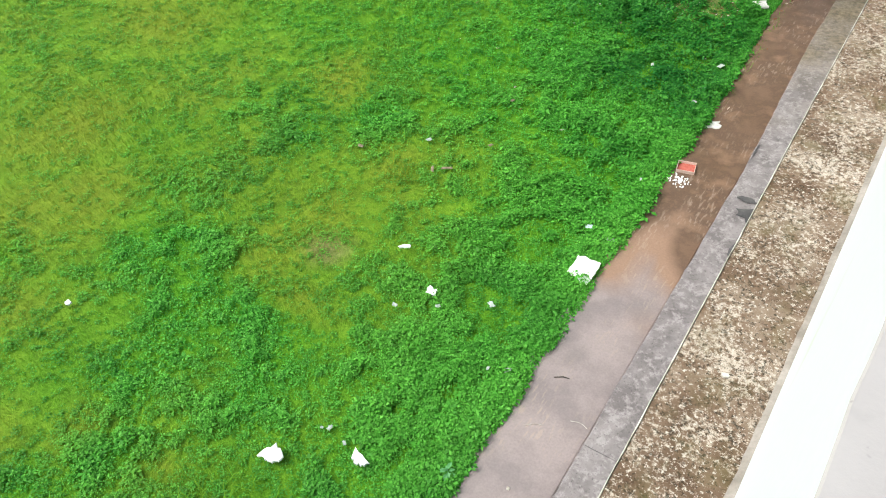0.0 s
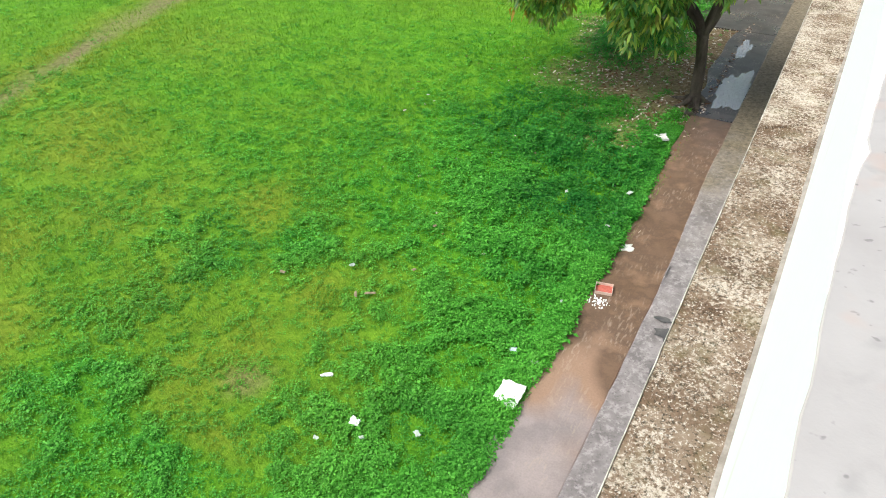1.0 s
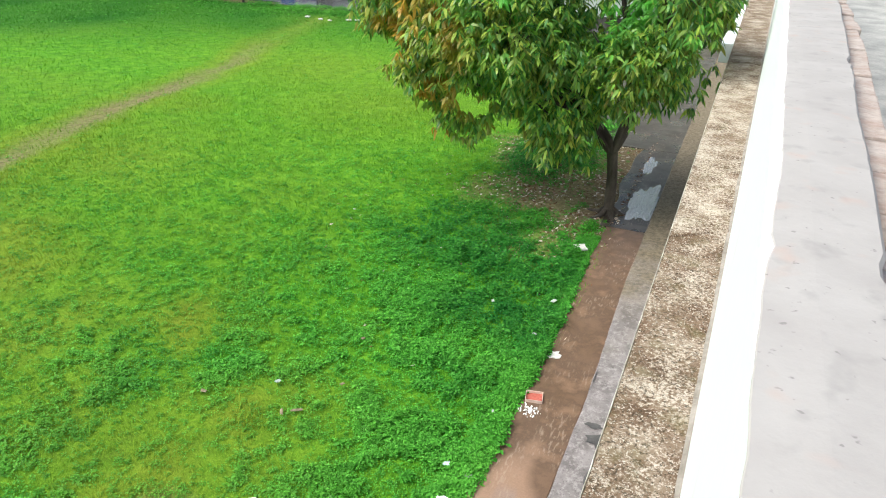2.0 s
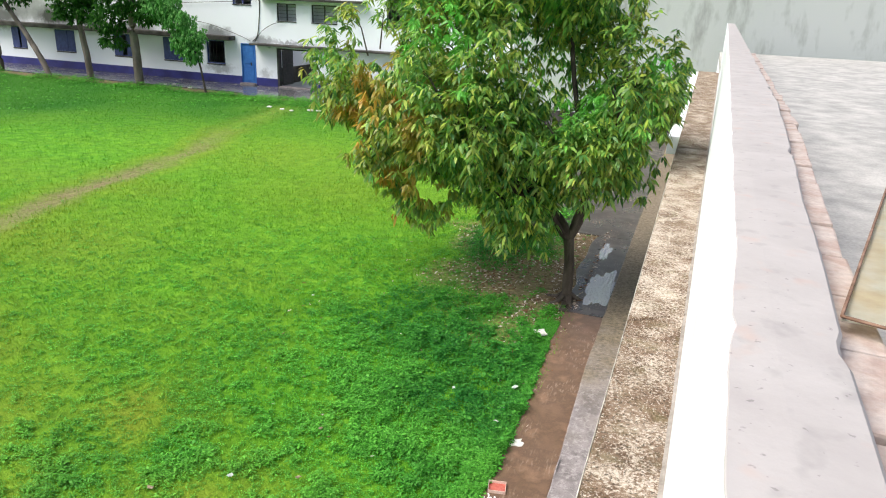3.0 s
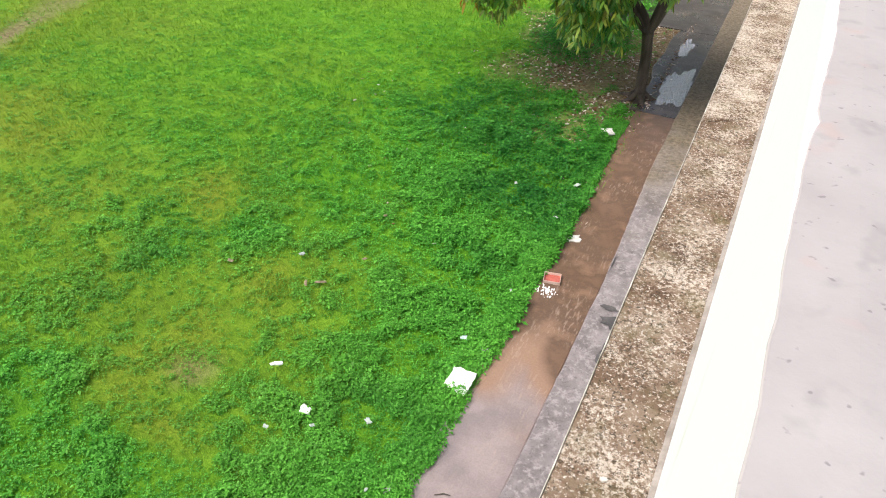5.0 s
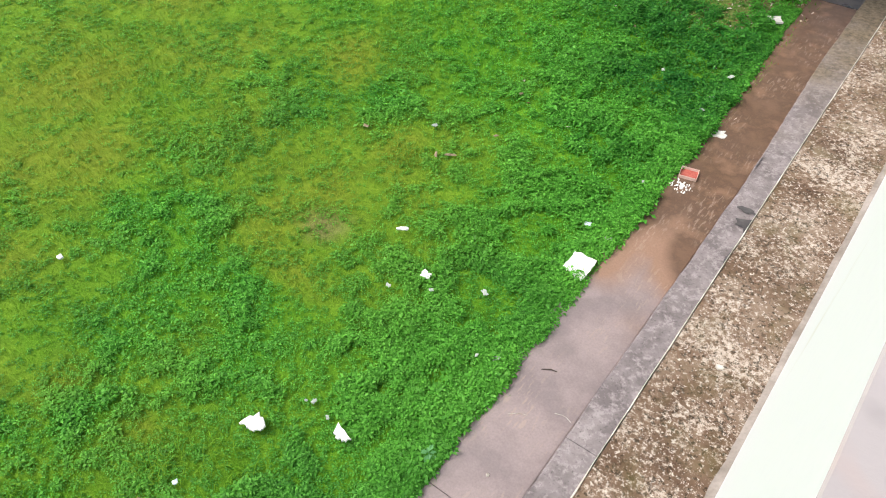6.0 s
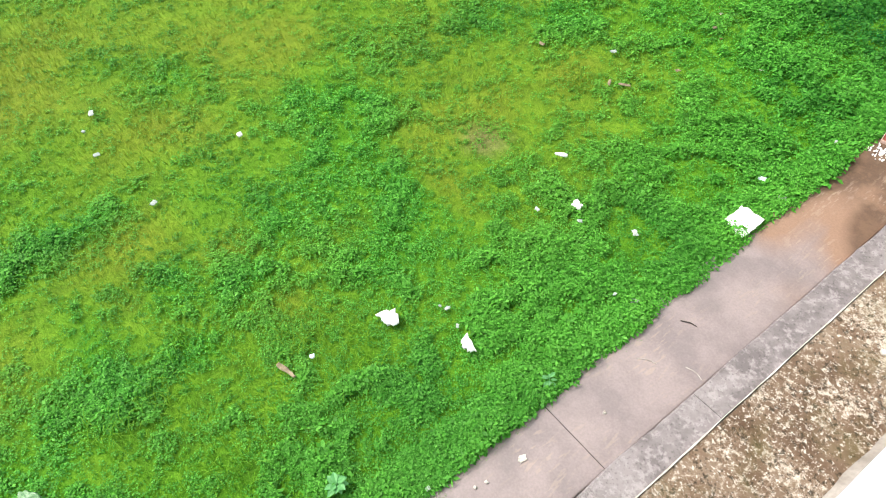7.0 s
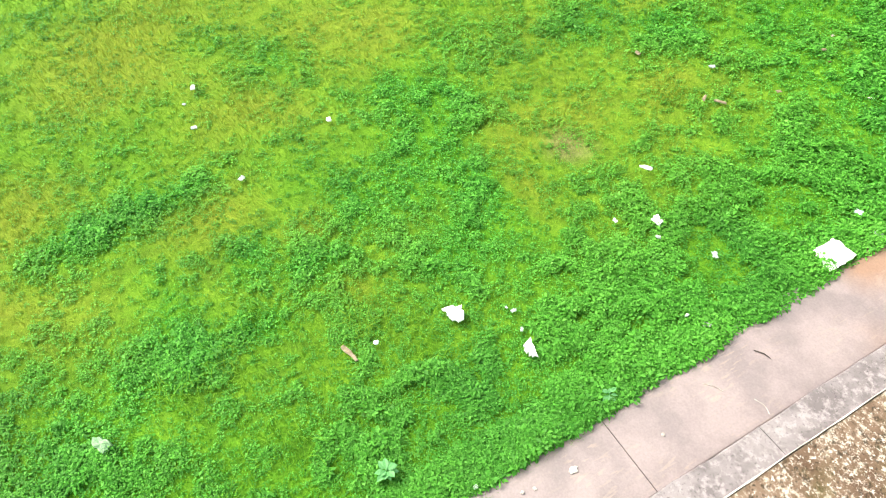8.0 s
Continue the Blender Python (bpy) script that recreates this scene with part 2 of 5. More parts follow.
M_GREYWALL = white_paint("weathered_grey_plaster", (0.46, 0.49, 0.485), (0.25, 0.26, 0.25), 0.55, 0.9)
M_INSIDE = mottled("dim_corridor_plaster", (0.30, 0.32, 0.33), (0.42, 0.44, 0.45), 2.0, 0.8, 20.0)
M_BARK = mottled("dark_wet_bark", (0.035, 0.026, 0.02), (0.10, 0.08, 0.065), 9.0, 0.85, 50.0, 0.01, stretch=(1, 1, 0.3))
M_BARK_PALE = mottled("pale_limed_bark", (0.075, 0.058, 0.048), (0.24, 0.20, 0.175), 2.0, 0.9, 30.0, 0.01, stretch=(1, 1, 0.3))
M_FOAM = mottled("white_foam", (0.80, 0.80, 0.80), (0.90, 0.90, 0.89), 30.0, 0.7, 120.0, 0.003)
M_PAPER = mottled("soggy_paper", (0.50, 0.50, 0.47), (0.74, 0.72, 0.70), 30.0, 0.8, 90.0, 0.003)
M_SCRAP = mottled("damp_greyish_paper", (0.28, 0.34, 0.30), (0.47, 0.51, 0.47), 30.0, 0.7, 90.0, 0.003)
M_PALE_BLUE = mottled("pale_blue_plastic", (0.50, 0.62, 0.70), (0.66, 0.74, 0.80), 30.0, 0.4, 90.0, 0.003)
M_RED = mottled("brick_red", (0.34, 0.07, 0.05), (0.46, 0.13, 0.10), 25.0, 0.8, 90.0)
M_CARD = mottled("pale_pink_board", (0.55, 0.38, 0.32), (0.66, 0.52, 0.46), 25.0, 0.8, 90.0)
M_TAN = mottled("tan_dry_leaf", (0.18, 0.14, 0.08), (0.34, 0.28, 0.18), 20.0, 0.8, 60.0)
M_CABLE = mottled("black_cable", (0.02, 0.02, 0.02), (0.05, 0.05, 0.05), 8.0, 0.6, 40.0)
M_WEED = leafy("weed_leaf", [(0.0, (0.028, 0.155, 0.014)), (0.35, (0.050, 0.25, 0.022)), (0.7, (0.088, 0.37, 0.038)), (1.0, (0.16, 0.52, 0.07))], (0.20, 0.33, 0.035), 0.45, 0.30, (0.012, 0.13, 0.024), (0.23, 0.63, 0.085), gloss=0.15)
M_BLADE = leafy("grass_blade", [(0.0, (0.058, 0.23, 0.011)), (0.5, (0.108, 0.34, 0.017)), (1.0, (0.185, 0.45, 0.030))], (0.30, 0.30, 0.035), 0.6, 0.35, (0.022, 0.15, 0.009))
M_TREE = leafy("tree_leaf", [(0.0, (0.055, 0.18, 0.045)), (0.35, (0.13, 0.33, 0.07)), (0.7, (0.25, 0.47, 0.095)), (0.9, (0.54, 0.66, 0.11)), (1.0, (0.22, 0.58, 0.09))], (0.64, 0.38, 0.07), 0.34, 0.48, None, (0.17, 0.57, 0.08), gloss=0.45)
M_BROAD = leafy("pale_broad_leaf", [(0.0, (0.10, 0.32, 0.10)), (0.5, (0.17, 0.44, 0.16)), (1.0, (0.28, 0.56, 0.24))], None, 0.45, 0.25, gloss=0.3)
M_BAG = mottled("pale_green_plastic", (0.11, 0.25, 0.10), (0.20, 0.34, 0.17), 30.0, 0.35, 90.0, 0.003)
M_FAR_LEAF = leafy("far_tree_leaf", [(0.0, (0.015, 0.07, 0.012)), (0.6, (0.04, 0.15, 0.02)), (1.0, (0.08, 0.24, 0.03))], None, 0.45, 0.35)
M_YOUNG_LEAF = leafy("young_tree_leaf", [(0.0, (0.07, 0.24, 0.045)), (0.6, (0.14, 0.40, 0.09)), (1.0, (0.28, 0.56, 0.18))], None, 0.45, 0.45)
M_FALLEN = leafy("fallen_leaf", [(0.0, (0.10, 0.055, 0.03)), (0.35, (0.22, 0.11, 0.06)), (0.65, (0.46, 0.37, 0.29)), (1.0, (0.72, 0.66, 0.60))], None, 0.6, 0.1)


# ---- mesh helpers ----
def mesh_of(name, bm, mat, smooth=False):
    bmesh.ops.recalc_face_normals(bm, faces=bm.faces[:])
    me = bpy.data.meshes.new(name)
    bm.to_mesh(me)
    bm.free()
    me.materials.append(mat)
    if smooth:
        me.shade_smooth()
    return me


def thing(name, bm, mat, label, category, kind="", group="", smooth=False):
    return tagged(new(name, mesh_of(name, bm, mat, smooth)), label, category, group, kind)


def root(name, label, category, at=(0, 0, 0), kind="", group=""):
    ob = new(name)
    ob.matrix_world = pose(*at)
    return tagged(ob, label, category, group, kind)


def part(name, bm, mat, parent, label="", smooth=False):
    ob = new(name, mesh_of(name, bm, mat, smooth))
    ob.parent = parent
    return tagged(ob, label)


def box(x0, x1, y0, y1, z0, z1, bevel=0.0, bm=None):
    bm = bm or bmesh.new()
    r = bmesh.ops.create_cube(bm, size=1.0, matrix=Matrix.LocRotScale(((x0 + x1) / 2, (y0 + y1) / 2, (z0 + z1) / 2), None, (x1 - x0, y1 - y0, z1 - z0)))
    if bevel:
        es = list({e for v in r["verts"] for e in v.link_edges})
        bmesh.ops.bevel(bm, geom=es, offset=bevel, segments=2, affect="EDGES", profile=0.6)
    return bm


def tube(points, radii, sides=8, bm=None, rough=0.0):
    bm = bm or bmesh.new()
    pts = [Vector(p) for p in points]
    rings = []
    for i, p in enumerate(pts):
        d = (pts[min(i + 1, len(pts) - 1)] - pts[max(i - 1, 0)]).normalized()
        q = d.to_track_quat("Z", "Y")
        ring = []
        for k in range(sides):
            a = 2 * math.pi * k / sides
            r = radii[i] * (1 + rough * noise.noise((p.x * 3 + k * 1.7, p.y * 3, p.z * 3)))
            ring.append(bm.verts.new(p + q @ Vector((math.cos(a) * r, math.sin(a) * r, 0))))
        rings.append(ring)
    for a, b in zip(rings, rings[1:]):
        for k in range(sides):
            bm.faces.new((a[k], a[(k + 1) % sides], b[(k + 1) % sides], b[k]))
    bm.faces.new(rings[0][::-1])
    bm.faces.new(rings[-1])
    return bm


def smooth_line(points, steps=6):
    """A rounder line through the points."""
    pts = [Vector(p) for p in points]
    out = []
    for i in range(len(pts) - 1):
        p0, p1, p2, p3 = pts[max(i - 1, 0)], pts[i], pts[i + 1], pts[min(i + 2, len(pts) - 1)]
        for s in range(steps):
            u = s / steps
            out.append(0.5 * (2 * p1 + (p2 - p0) * u + (2 * p0 - 5 * p1 + 4 * p2 - p3) * u * u + (3 * p1 - p0 - 3 * p2 + p3) * u ** 3))
    return out + [pts[-1]]


def mesh_np(name, verts, faces, mat, **attributes):
    """A mesh from arrays, all faces with the same number of corners."""
    me = bpy.data.meshes.new(name)
    n, m, k = len(verts), len(faces), faces.shape[1]
    me.vertices.add(n)
    me.vertices.foreach_set("co", np.ascontiguousarray(verts, dtype=np.float32).ravel())
    me.loops.add(m * k)
    me.loops.foreach_set("vertex_index", np.ascontiguousarray(faces, dtype=np.int32).ravel())
    me.polygons.add(m)
    me.polygons.foreach_set("loop_start", np.arange(0, m * k, k, dtype=np.int32))
    for key, values in attributes.items():
        me.attributes.new(key, "FLOAT", "POINT").data.foreach_set("value", np.ascontiguousarray(values, dtype=np.float32))
    me.update(calc_edges=True)
    me.validate()
    me.materials.append(mat)
    return me


rng = np.random.default_rng(7)
LATTICE = rng.random((256, 256))


def field(x, y, scale):
    """Smooth noise from 0 to 1 over the plan."""
    u, v = np.asarray(x) * scale + 91.3, np.asarray(y) * scale + 57.7
    i, j = np.floor(u).astype(int), np.floor(v).astype(int)
    a, b = u - i, v - j
    a, b = a * a * (3 - 2 * a), b * b * (3 - 2 * b)
    g = lambda p, q: LATTICE[p % 256, q % 256]
    return (g(i, j) * (1 - a) + g(i + 1, j) * a) * (1 - b) + (g(i, j + 1) * (1 - a) + g(i + 1, j + 1) * a) * b


# ---- the lawn: where it is dry, bare and thick ----
EDGE = -2.61


def lawn_edge(y):
    """Where the turf ends over the pavement: straight by the building, drawing back towards the tree."""
    return -2.578 - 0.10 * np.clip((np.asarray(y, float) - 9.4) / 2.4, 0, 1)


DRY = [(-7.7, 4.9, 1.0), (-4.8, 6.5, 0.75), (-5.5, 5.4, 0.8), (-6.7, 7.7, 0.8), (-4.6, 5.2, 0.45), (-9.3, 5.2, 1.4), (-10.4, 7.8, 1.6),
       (-4.3, 3.05, 0.35), (-5.7, 0.8, 0.8), (-5.7, 2.3, 0.7), (-7.4, 5.0, 0.8), (-7.3, 3.0, 1.1), (-9.0, 2.5, 1.9), (-6.6, 0.6, 1.0), (-8.2, 4.2, 1.2), (-5.2, 3.2, 0.5), (-12.0, 12.5, 2.4), (-9.0, 18.0, 3.5), (-12.5, 20.5, 3.5), (-13.5, 15.5, 1.5)]
THICK = [(-4.9, 3.1, 0.40), (-5.25, 3.7, 0.45), (-4.35, 4.1, 0.40), (-5.2, 4.4, 0.40), (-6.2, 4.5, 0.40), (-4.97, 3.9, 0.30), (-4.62, 1.65, 0.28), (-4.66, 1.15, 0.22), (-4.56, 2.2, 0.22), (-7.98, 3.6, 0.45), (-5.94, 4.75, 0.35),
         (-5.2, 4.0, 0.38), (-6.6, 6.7, 0.52), (-5.7, 7.6, 0.52), (-5.2, 2.7, 0.30), (-4.8, 1.6, 0.34), (-5.0, 3.9, 0.30),
         (-6.1, 1.4, 0.38), (-4.4, 0.7, 0.38), (-6.5, 1.95, 0.30), (-7.95, 3.4, 0.52), (-6.1, 4.3, 0.25), (-4.7, 4.5, 0.40), (-5.6, 4.9, 0.35), (-4.2, 3.9, 0.45), (-4.6, 11.0, 1.60), (-3.6, 9.0, 1.20)]
# dark clumps before and behind the tree: thick growth plus its shade, painted in
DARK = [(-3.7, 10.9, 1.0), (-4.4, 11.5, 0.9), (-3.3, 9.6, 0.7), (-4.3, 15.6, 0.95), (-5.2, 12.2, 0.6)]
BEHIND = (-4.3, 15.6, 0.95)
TRAIL = [(-12.6, 8.0), (-13.9, 11.5), (-14.6, 14.2), (-14.9, 17.2), (-15.3, 19.5), (-16.4, 22.5), (-17.0, 25.2), (-17.6, 28.5)]


def blobs(x, y, spots):
    x, y = np.asarray(x), np.asarray(y)
    wx, wy = x + 0.9 * (field(x, y, 1.1) - 0.5), y + 0.9 * (field(y, x, 1.1) - 0.5)
    out = np.zeros(np.shape(x))
    for cx, cy, r in spots:
        out = np.maximum(out, np.exp(-(((wx - cx) ** 2 + (wy - cy) ** 2) / (r * r))))
    return out


def trail(x, y):
    best = np.full(np.shape(x), 99.0)
    for (ax, ay), (bx, by) in zip(TRAIL, TRAIL[1:]):
        dx, dy = bx - ax, by - ay
        u = np.clip(((x - ax) * dx + (y - ay) * dy) / (dx * dx + dy * dy), 0, 1)
        best = np.minimum(best, np.hypot(x - ax - u * dx, y - ay - u * dy))
    return np.clip(1.25 - best / (0.16 + 0.30 * field(x, y, 0.8) + 0.22 * field(x, y, 2.6)), 0, 1)


def soil(x, y):
    x, y = np.asarray(x, float), np.asarray(y, float)
    under_tree = np.clip(1.75 - np.hypot((x + 3.62 + 0.25 * (y - 13.6)) / 1.2, (y - 14.3) / 2.6) * 1.25 + 1.1 * (field(x, y, 1.6) - 0.5), 0, 1)
    margin = np.clip(1.3 - np.abs(x - EDGE + 0.12) / 0.14, 0, 1) * np.clip((y - 8.3) / 2, 0, 1) * (y < 14)
    worn = np.clip(1.5 - np.hypot(x + 4.9, (y - 5.52) * 1.2) / 0.22, 0, 1) * 0.8
    beside = np.clip((x + 3.6 + 0.5 * (field(x, y, 1.5) - 0.5)) / 0.4, 0, 1) * np.clip((y - 12.4) / 0.6, 0, 1) * np.clip((24 - y) / 3, 0, 1)
    far = np.clip((y - 30.2 + 0.8 * (field(x, y, 0.7) - 0.5)) * 2, 0, 1)
    return np.clip(np.maximum.reduce([under_tree * 0.9, beside, margin * 0.8, worn * 0.7, 0.85 * trail(x, y) * (0.35 + 0.5 * field(x, y, 0.9) + 0.35 * field(x, y, 3.3)) * np.clip((23.5 - y) / 5 + 0.25, 0.2, 1), far]), 0, 1)


def dryness(x, y):
    x, y = np.asarray(x, float), np.asarray(y, float)
    base = 0.55 * field(x, y, 0.35) + 0.35 * (field(x, y, 1.4) - 0.5)
    near_wall = np.clip((x - EDGE + 2.2) / 1.6, 0, 1)
    halo = np.clip(1.6 * trail(x + 0.5, y) + trail(x - 0.5, y), 0, 1)
    far = 1 - 0.5 * np.clip((y - 9.0) / 4.0, 0, 1)
    return np.clip(far * np.maximum(0.72 * blobs(x, y, DRY), 0.85 * base) * (1 - 0.8 * near_wall) + 0.25 * halo - 0.35 * blobs(x, y, THICK), 0, 1)


def deepness(x, y):
    """Darker grass towards the far building and its trees."""
    x, y = np.asarray(x, float), np.asarray(y, float)
    return np.clip((y - 19.0 + 0.45 * (-x - 20)) / 7, 0, 1) * (0.6 + 0.4 * field(x, y, 0.45)) * (1 - 0.7 * trail(x, y))


def clumps(x, y):
    """Ragged drifts of weeds at three sizes."""
    n = 0.24 * field(x, y, 1.7) + 0.40 * field(y + 7.0, x, 3.8) + 0.36 * field(x, y + 3.0, 8.0)
    return np.clip((n - 0.46) * 8.0, 0, 1) * (1 - 0.55 * np.clip((np.asarray(y) - 6.5) / 3.5, 0, 1) * np.clip((EDGE - 0.8 - np.asarray(x)) / 1.5, 0, 1))


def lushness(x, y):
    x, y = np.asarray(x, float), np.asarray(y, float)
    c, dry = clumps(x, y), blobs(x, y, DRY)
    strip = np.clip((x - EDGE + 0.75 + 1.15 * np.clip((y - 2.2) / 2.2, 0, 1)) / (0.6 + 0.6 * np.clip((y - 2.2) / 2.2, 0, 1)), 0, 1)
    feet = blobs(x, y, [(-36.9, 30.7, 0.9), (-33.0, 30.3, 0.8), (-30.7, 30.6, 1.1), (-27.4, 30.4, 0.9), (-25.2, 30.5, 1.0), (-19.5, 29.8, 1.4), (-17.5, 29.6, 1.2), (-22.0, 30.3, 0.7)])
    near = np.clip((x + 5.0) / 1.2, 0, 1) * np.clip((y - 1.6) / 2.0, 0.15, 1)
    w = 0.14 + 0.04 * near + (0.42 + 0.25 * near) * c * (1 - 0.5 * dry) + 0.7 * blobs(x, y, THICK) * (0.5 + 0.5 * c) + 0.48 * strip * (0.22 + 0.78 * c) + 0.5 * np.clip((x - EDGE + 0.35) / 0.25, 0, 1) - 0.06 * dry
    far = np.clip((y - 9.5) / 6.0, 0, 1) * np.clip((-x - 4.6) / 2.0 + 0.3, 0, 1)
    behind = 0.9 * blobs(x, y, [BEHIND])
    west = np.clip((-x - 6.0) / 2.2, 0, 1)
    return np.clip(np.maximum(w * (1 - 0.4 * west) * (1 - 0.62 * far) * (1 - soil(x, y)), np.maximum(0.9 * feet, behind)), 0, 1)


# ---- ground ----
def build_ground():
    xs = np.concatenate([np.linspace(-900, -60, 12), np.linspace(-58, -22, 73), np.linspace(-21.75, 0.0, 175), np.linspace(4, 60, 12), np.linspace(120, 900, 6)])
    ys = np.concatenate([np.linspace(-900, -30, 12), np.linspace(-28, -3, 20), np.linspace(-2.8, 20, 184), np.linspace(20.3, 40, 66), np.linspace(44, 80, 8), np.linspace(120, 900, 6)])
    gx, gy = np.meshgrid(xs, ys)
    near = (gx > -60) & (gx < EDGE - 0.1) & (gy > -30) & (gy < 31)
    z = np.where(near, 0.035 * (field(gx, gy, 0.6) - 0.5) + 0.012 * (field(gx, gy, 2.5) - 0.5) - 0.03 * trail(gx, gy), -0.02)
    v = np.stack([gx, gy, z], -1).reshape(-1, 3)
    nx, ny = len(xs), len(ys)
    i, j = np.meshgrid(np.arange(nx - 1), np.arange(ny - 1))
    a = (j * nx + i).ravel()
    f = np.stack([a, a + 1, a + nx + 1, a + nx], -1)
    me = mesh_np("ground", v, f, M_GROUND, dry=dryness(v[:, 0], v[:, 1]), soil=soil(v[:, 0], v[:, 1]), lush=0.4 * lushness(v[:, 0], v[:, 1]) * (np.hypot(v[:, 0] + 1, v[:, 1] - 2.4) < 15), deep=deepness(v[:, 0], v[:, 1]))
    me.shade_smooth()
    tagged(new("ground", me), "uneven green courtyard lawn with dry patches and a trodden path", "ground", kind="structure")


def scatter(n, x0, x1, y0, y1, weight):
    x, y = rng.uniform(x0, x1, n), rng.uniform(y0, y1, n)
    keep = rng.random(n) < weight(x, y)
    return x[keep], y[keep]


def fan(n, r0, r1, weight, a0=82, a1=222):
    """Places over the lawn, thinning with distance from the camera, and that distance."""
    a, r = rng.uniform(radians(a0), radians(a1), n), rng.uniform(r0, r1, n)
    x, y = -1.1 + r * np.cos(a), 2.4 + r * np.sin(a)
    fade = np.clip((r1 - r) / 4, 0, 1) * (1.0 if r0 < 3 else np.clip((r - r0) / 4, 0, 1))
    keep = (rng.random(n) < weight(x, y) * fade) & (x < EDGE + 0.1) & (y < 31)
    return x[keep], y[keep], r[keep]


def ground_z(x, y):
    return 0.035 * (field(x, y, 0.6) - 0.5) + 0.012 * (field(x, y, 2.5) - 0.5) - 0.03 * trail(x, y)


def build_weeds():
    """Sprigs of small pointed leaves in whorls up a leaning stem, low in the turf and tall in the drifts."""
    bits_v, bits_d, bits_g, bits_y = [], [], [], []
    k = 8
    level = np.array([0.22, 0.35, 0.5, 0.62, 0.75, 0.86, 0.95, 1.0])
    spread = np.array([1.15, 1.1, 1.1, 1.05, 1.0, 0.95, 0.8, 0.6])
    for n, r0, r1, a0, a1 in ((290000, 1.45, 17.0, 82, 222), (40000, 13.0, 30.0, 82, 222), (30000, 28.0, 52.0, 110, 150), (20000, 1.45, 16.0, 220, 262), (18000, 0, 0, 0, 0)):
        if r1:
            x, y, r = fan(n, r0, r1, lushness, a0, a1)
        else:
            # the fringe that hangs over the pavement
            y = rng.uniform(-4.0, 12.3, n)
            x = lawn_edge(y) - 0.30 * rng.random(n) ** 1.6
            r = np.hypot(x + 1.1, y - 2.4)
        lush = lushness(x, y)
        edge = x < lawn_edge(y) + 0.030 * (field(x, y, 2.5) - 0.5) + 0.035 * (field(x * 0, y, 7.0) - 0.5)
        x, y, lush, size = x[edge], y[edge], lush[edge], ((np.maximum(r, 4.0) / 6.0) ** 0.55)[edge]
        s = len(x)
        tall = (0.012 + (0.25 + 0.75 * rng.random(s)) * lush ** 1.2 * (0.04 + 0.10 * field(x, y, 5.0))) * size
        lean_a, lean = rng.uniform(0, 2 * math.pi, s), rng.uniform(0.1, 0.6, s)
        ang = rng.uniform(0, 2 * math.pi, (s, 1)) + np.arange(k) * 2.4 + rng.normal(0, 0.25, (s, k))
        big = 1 + 0.6 * (rng.random((s, 1)) < 0.14) * (lush[:, None] > 0.35)
        tall = tall * (0.7 + 0.3 * big[:, 0])
        length = big * (0.018 + 0.016 * rng.random((s, 1)) + 0.006 * rng.random((s, k))) * size[:, None] * (0.75 + 0.4 * lush[:, None]) * spread
        up = rng.normal(-0.15, 0.33, (s, k)) + 0.45 * level
        stem = tall[:, None] * level
        reach = length * rng.uniform(0.1, 0.5, (s, k))
        bx = x[:, None] + np.cos(lean_a)[:, None] * lean[:, None] * stem + np.cos(ang) * reach
        by = y[:, None] + np.sin(lean_a)[:, None] * lean[:, None] * stem + np.sin(ang) * reach
        bz = ground_z(x, y)[:, None] + 0.004 + stem
        base = np.stack([bx, by, bz], -1)
        d = np.stack([np.cos(ang) * np.cos(up), np.sin(ang) * np.cos(up), np.sin(up)], -1) * length[..., None]
        w = length * 0.27
        tip_over = rng.normal(0, 0.35, (s, k))
        side = np.stack([-np.sin(ang) * np.cos(tip_over), np.cos(ang) * np.cos(tip_over), np.sin(tip_over)], -1) * w[..., None]
        fold, drop = np.zeros_like(d), np.zeros_like(d)
        fold[..., 2], drop[..., 2] = 0.3 * w, -0.2 * length
        q = np.stack([base, base + 0.48 * d + side + fold, base + d + drop, base + 0.48 * d - side + fold], 2)
        bits_v.append(q.reshape(-1, 3))
        bits_d.append(np.repeat(dryness(x, y) * 0.85, k * 4))
        # tips painted lighter than lower leaves, to offset the shade inside clumps
        lighter = (0.10 + 0.55 * level ** 3) * rng.uniform(0.2, 1.0, (s, k)) * (0.5 + 0.7 * field(x, y, 3.1))[:, None]
        bits_y.append(np.repeat(lighter.ravel(), 4))
        # leaf colour darkened at the tree's shaded clumps, and a little at random
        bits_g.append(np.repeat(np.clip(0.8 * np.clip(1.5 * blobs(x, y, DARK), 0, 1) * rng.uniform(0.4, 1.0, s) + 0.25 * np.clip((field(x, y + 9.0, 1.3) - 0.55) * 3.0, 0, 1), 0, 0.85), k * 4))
    v, dr = np.concatenate(bits_v), np.concatenate(bits_d)
    f = np.arange(len(v)).reshape(-1, 4)
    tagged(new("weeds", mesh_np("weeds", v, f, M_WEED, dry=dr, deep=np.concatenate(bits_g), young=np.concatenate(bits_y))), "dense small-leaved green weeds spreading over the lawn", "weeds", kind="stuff")


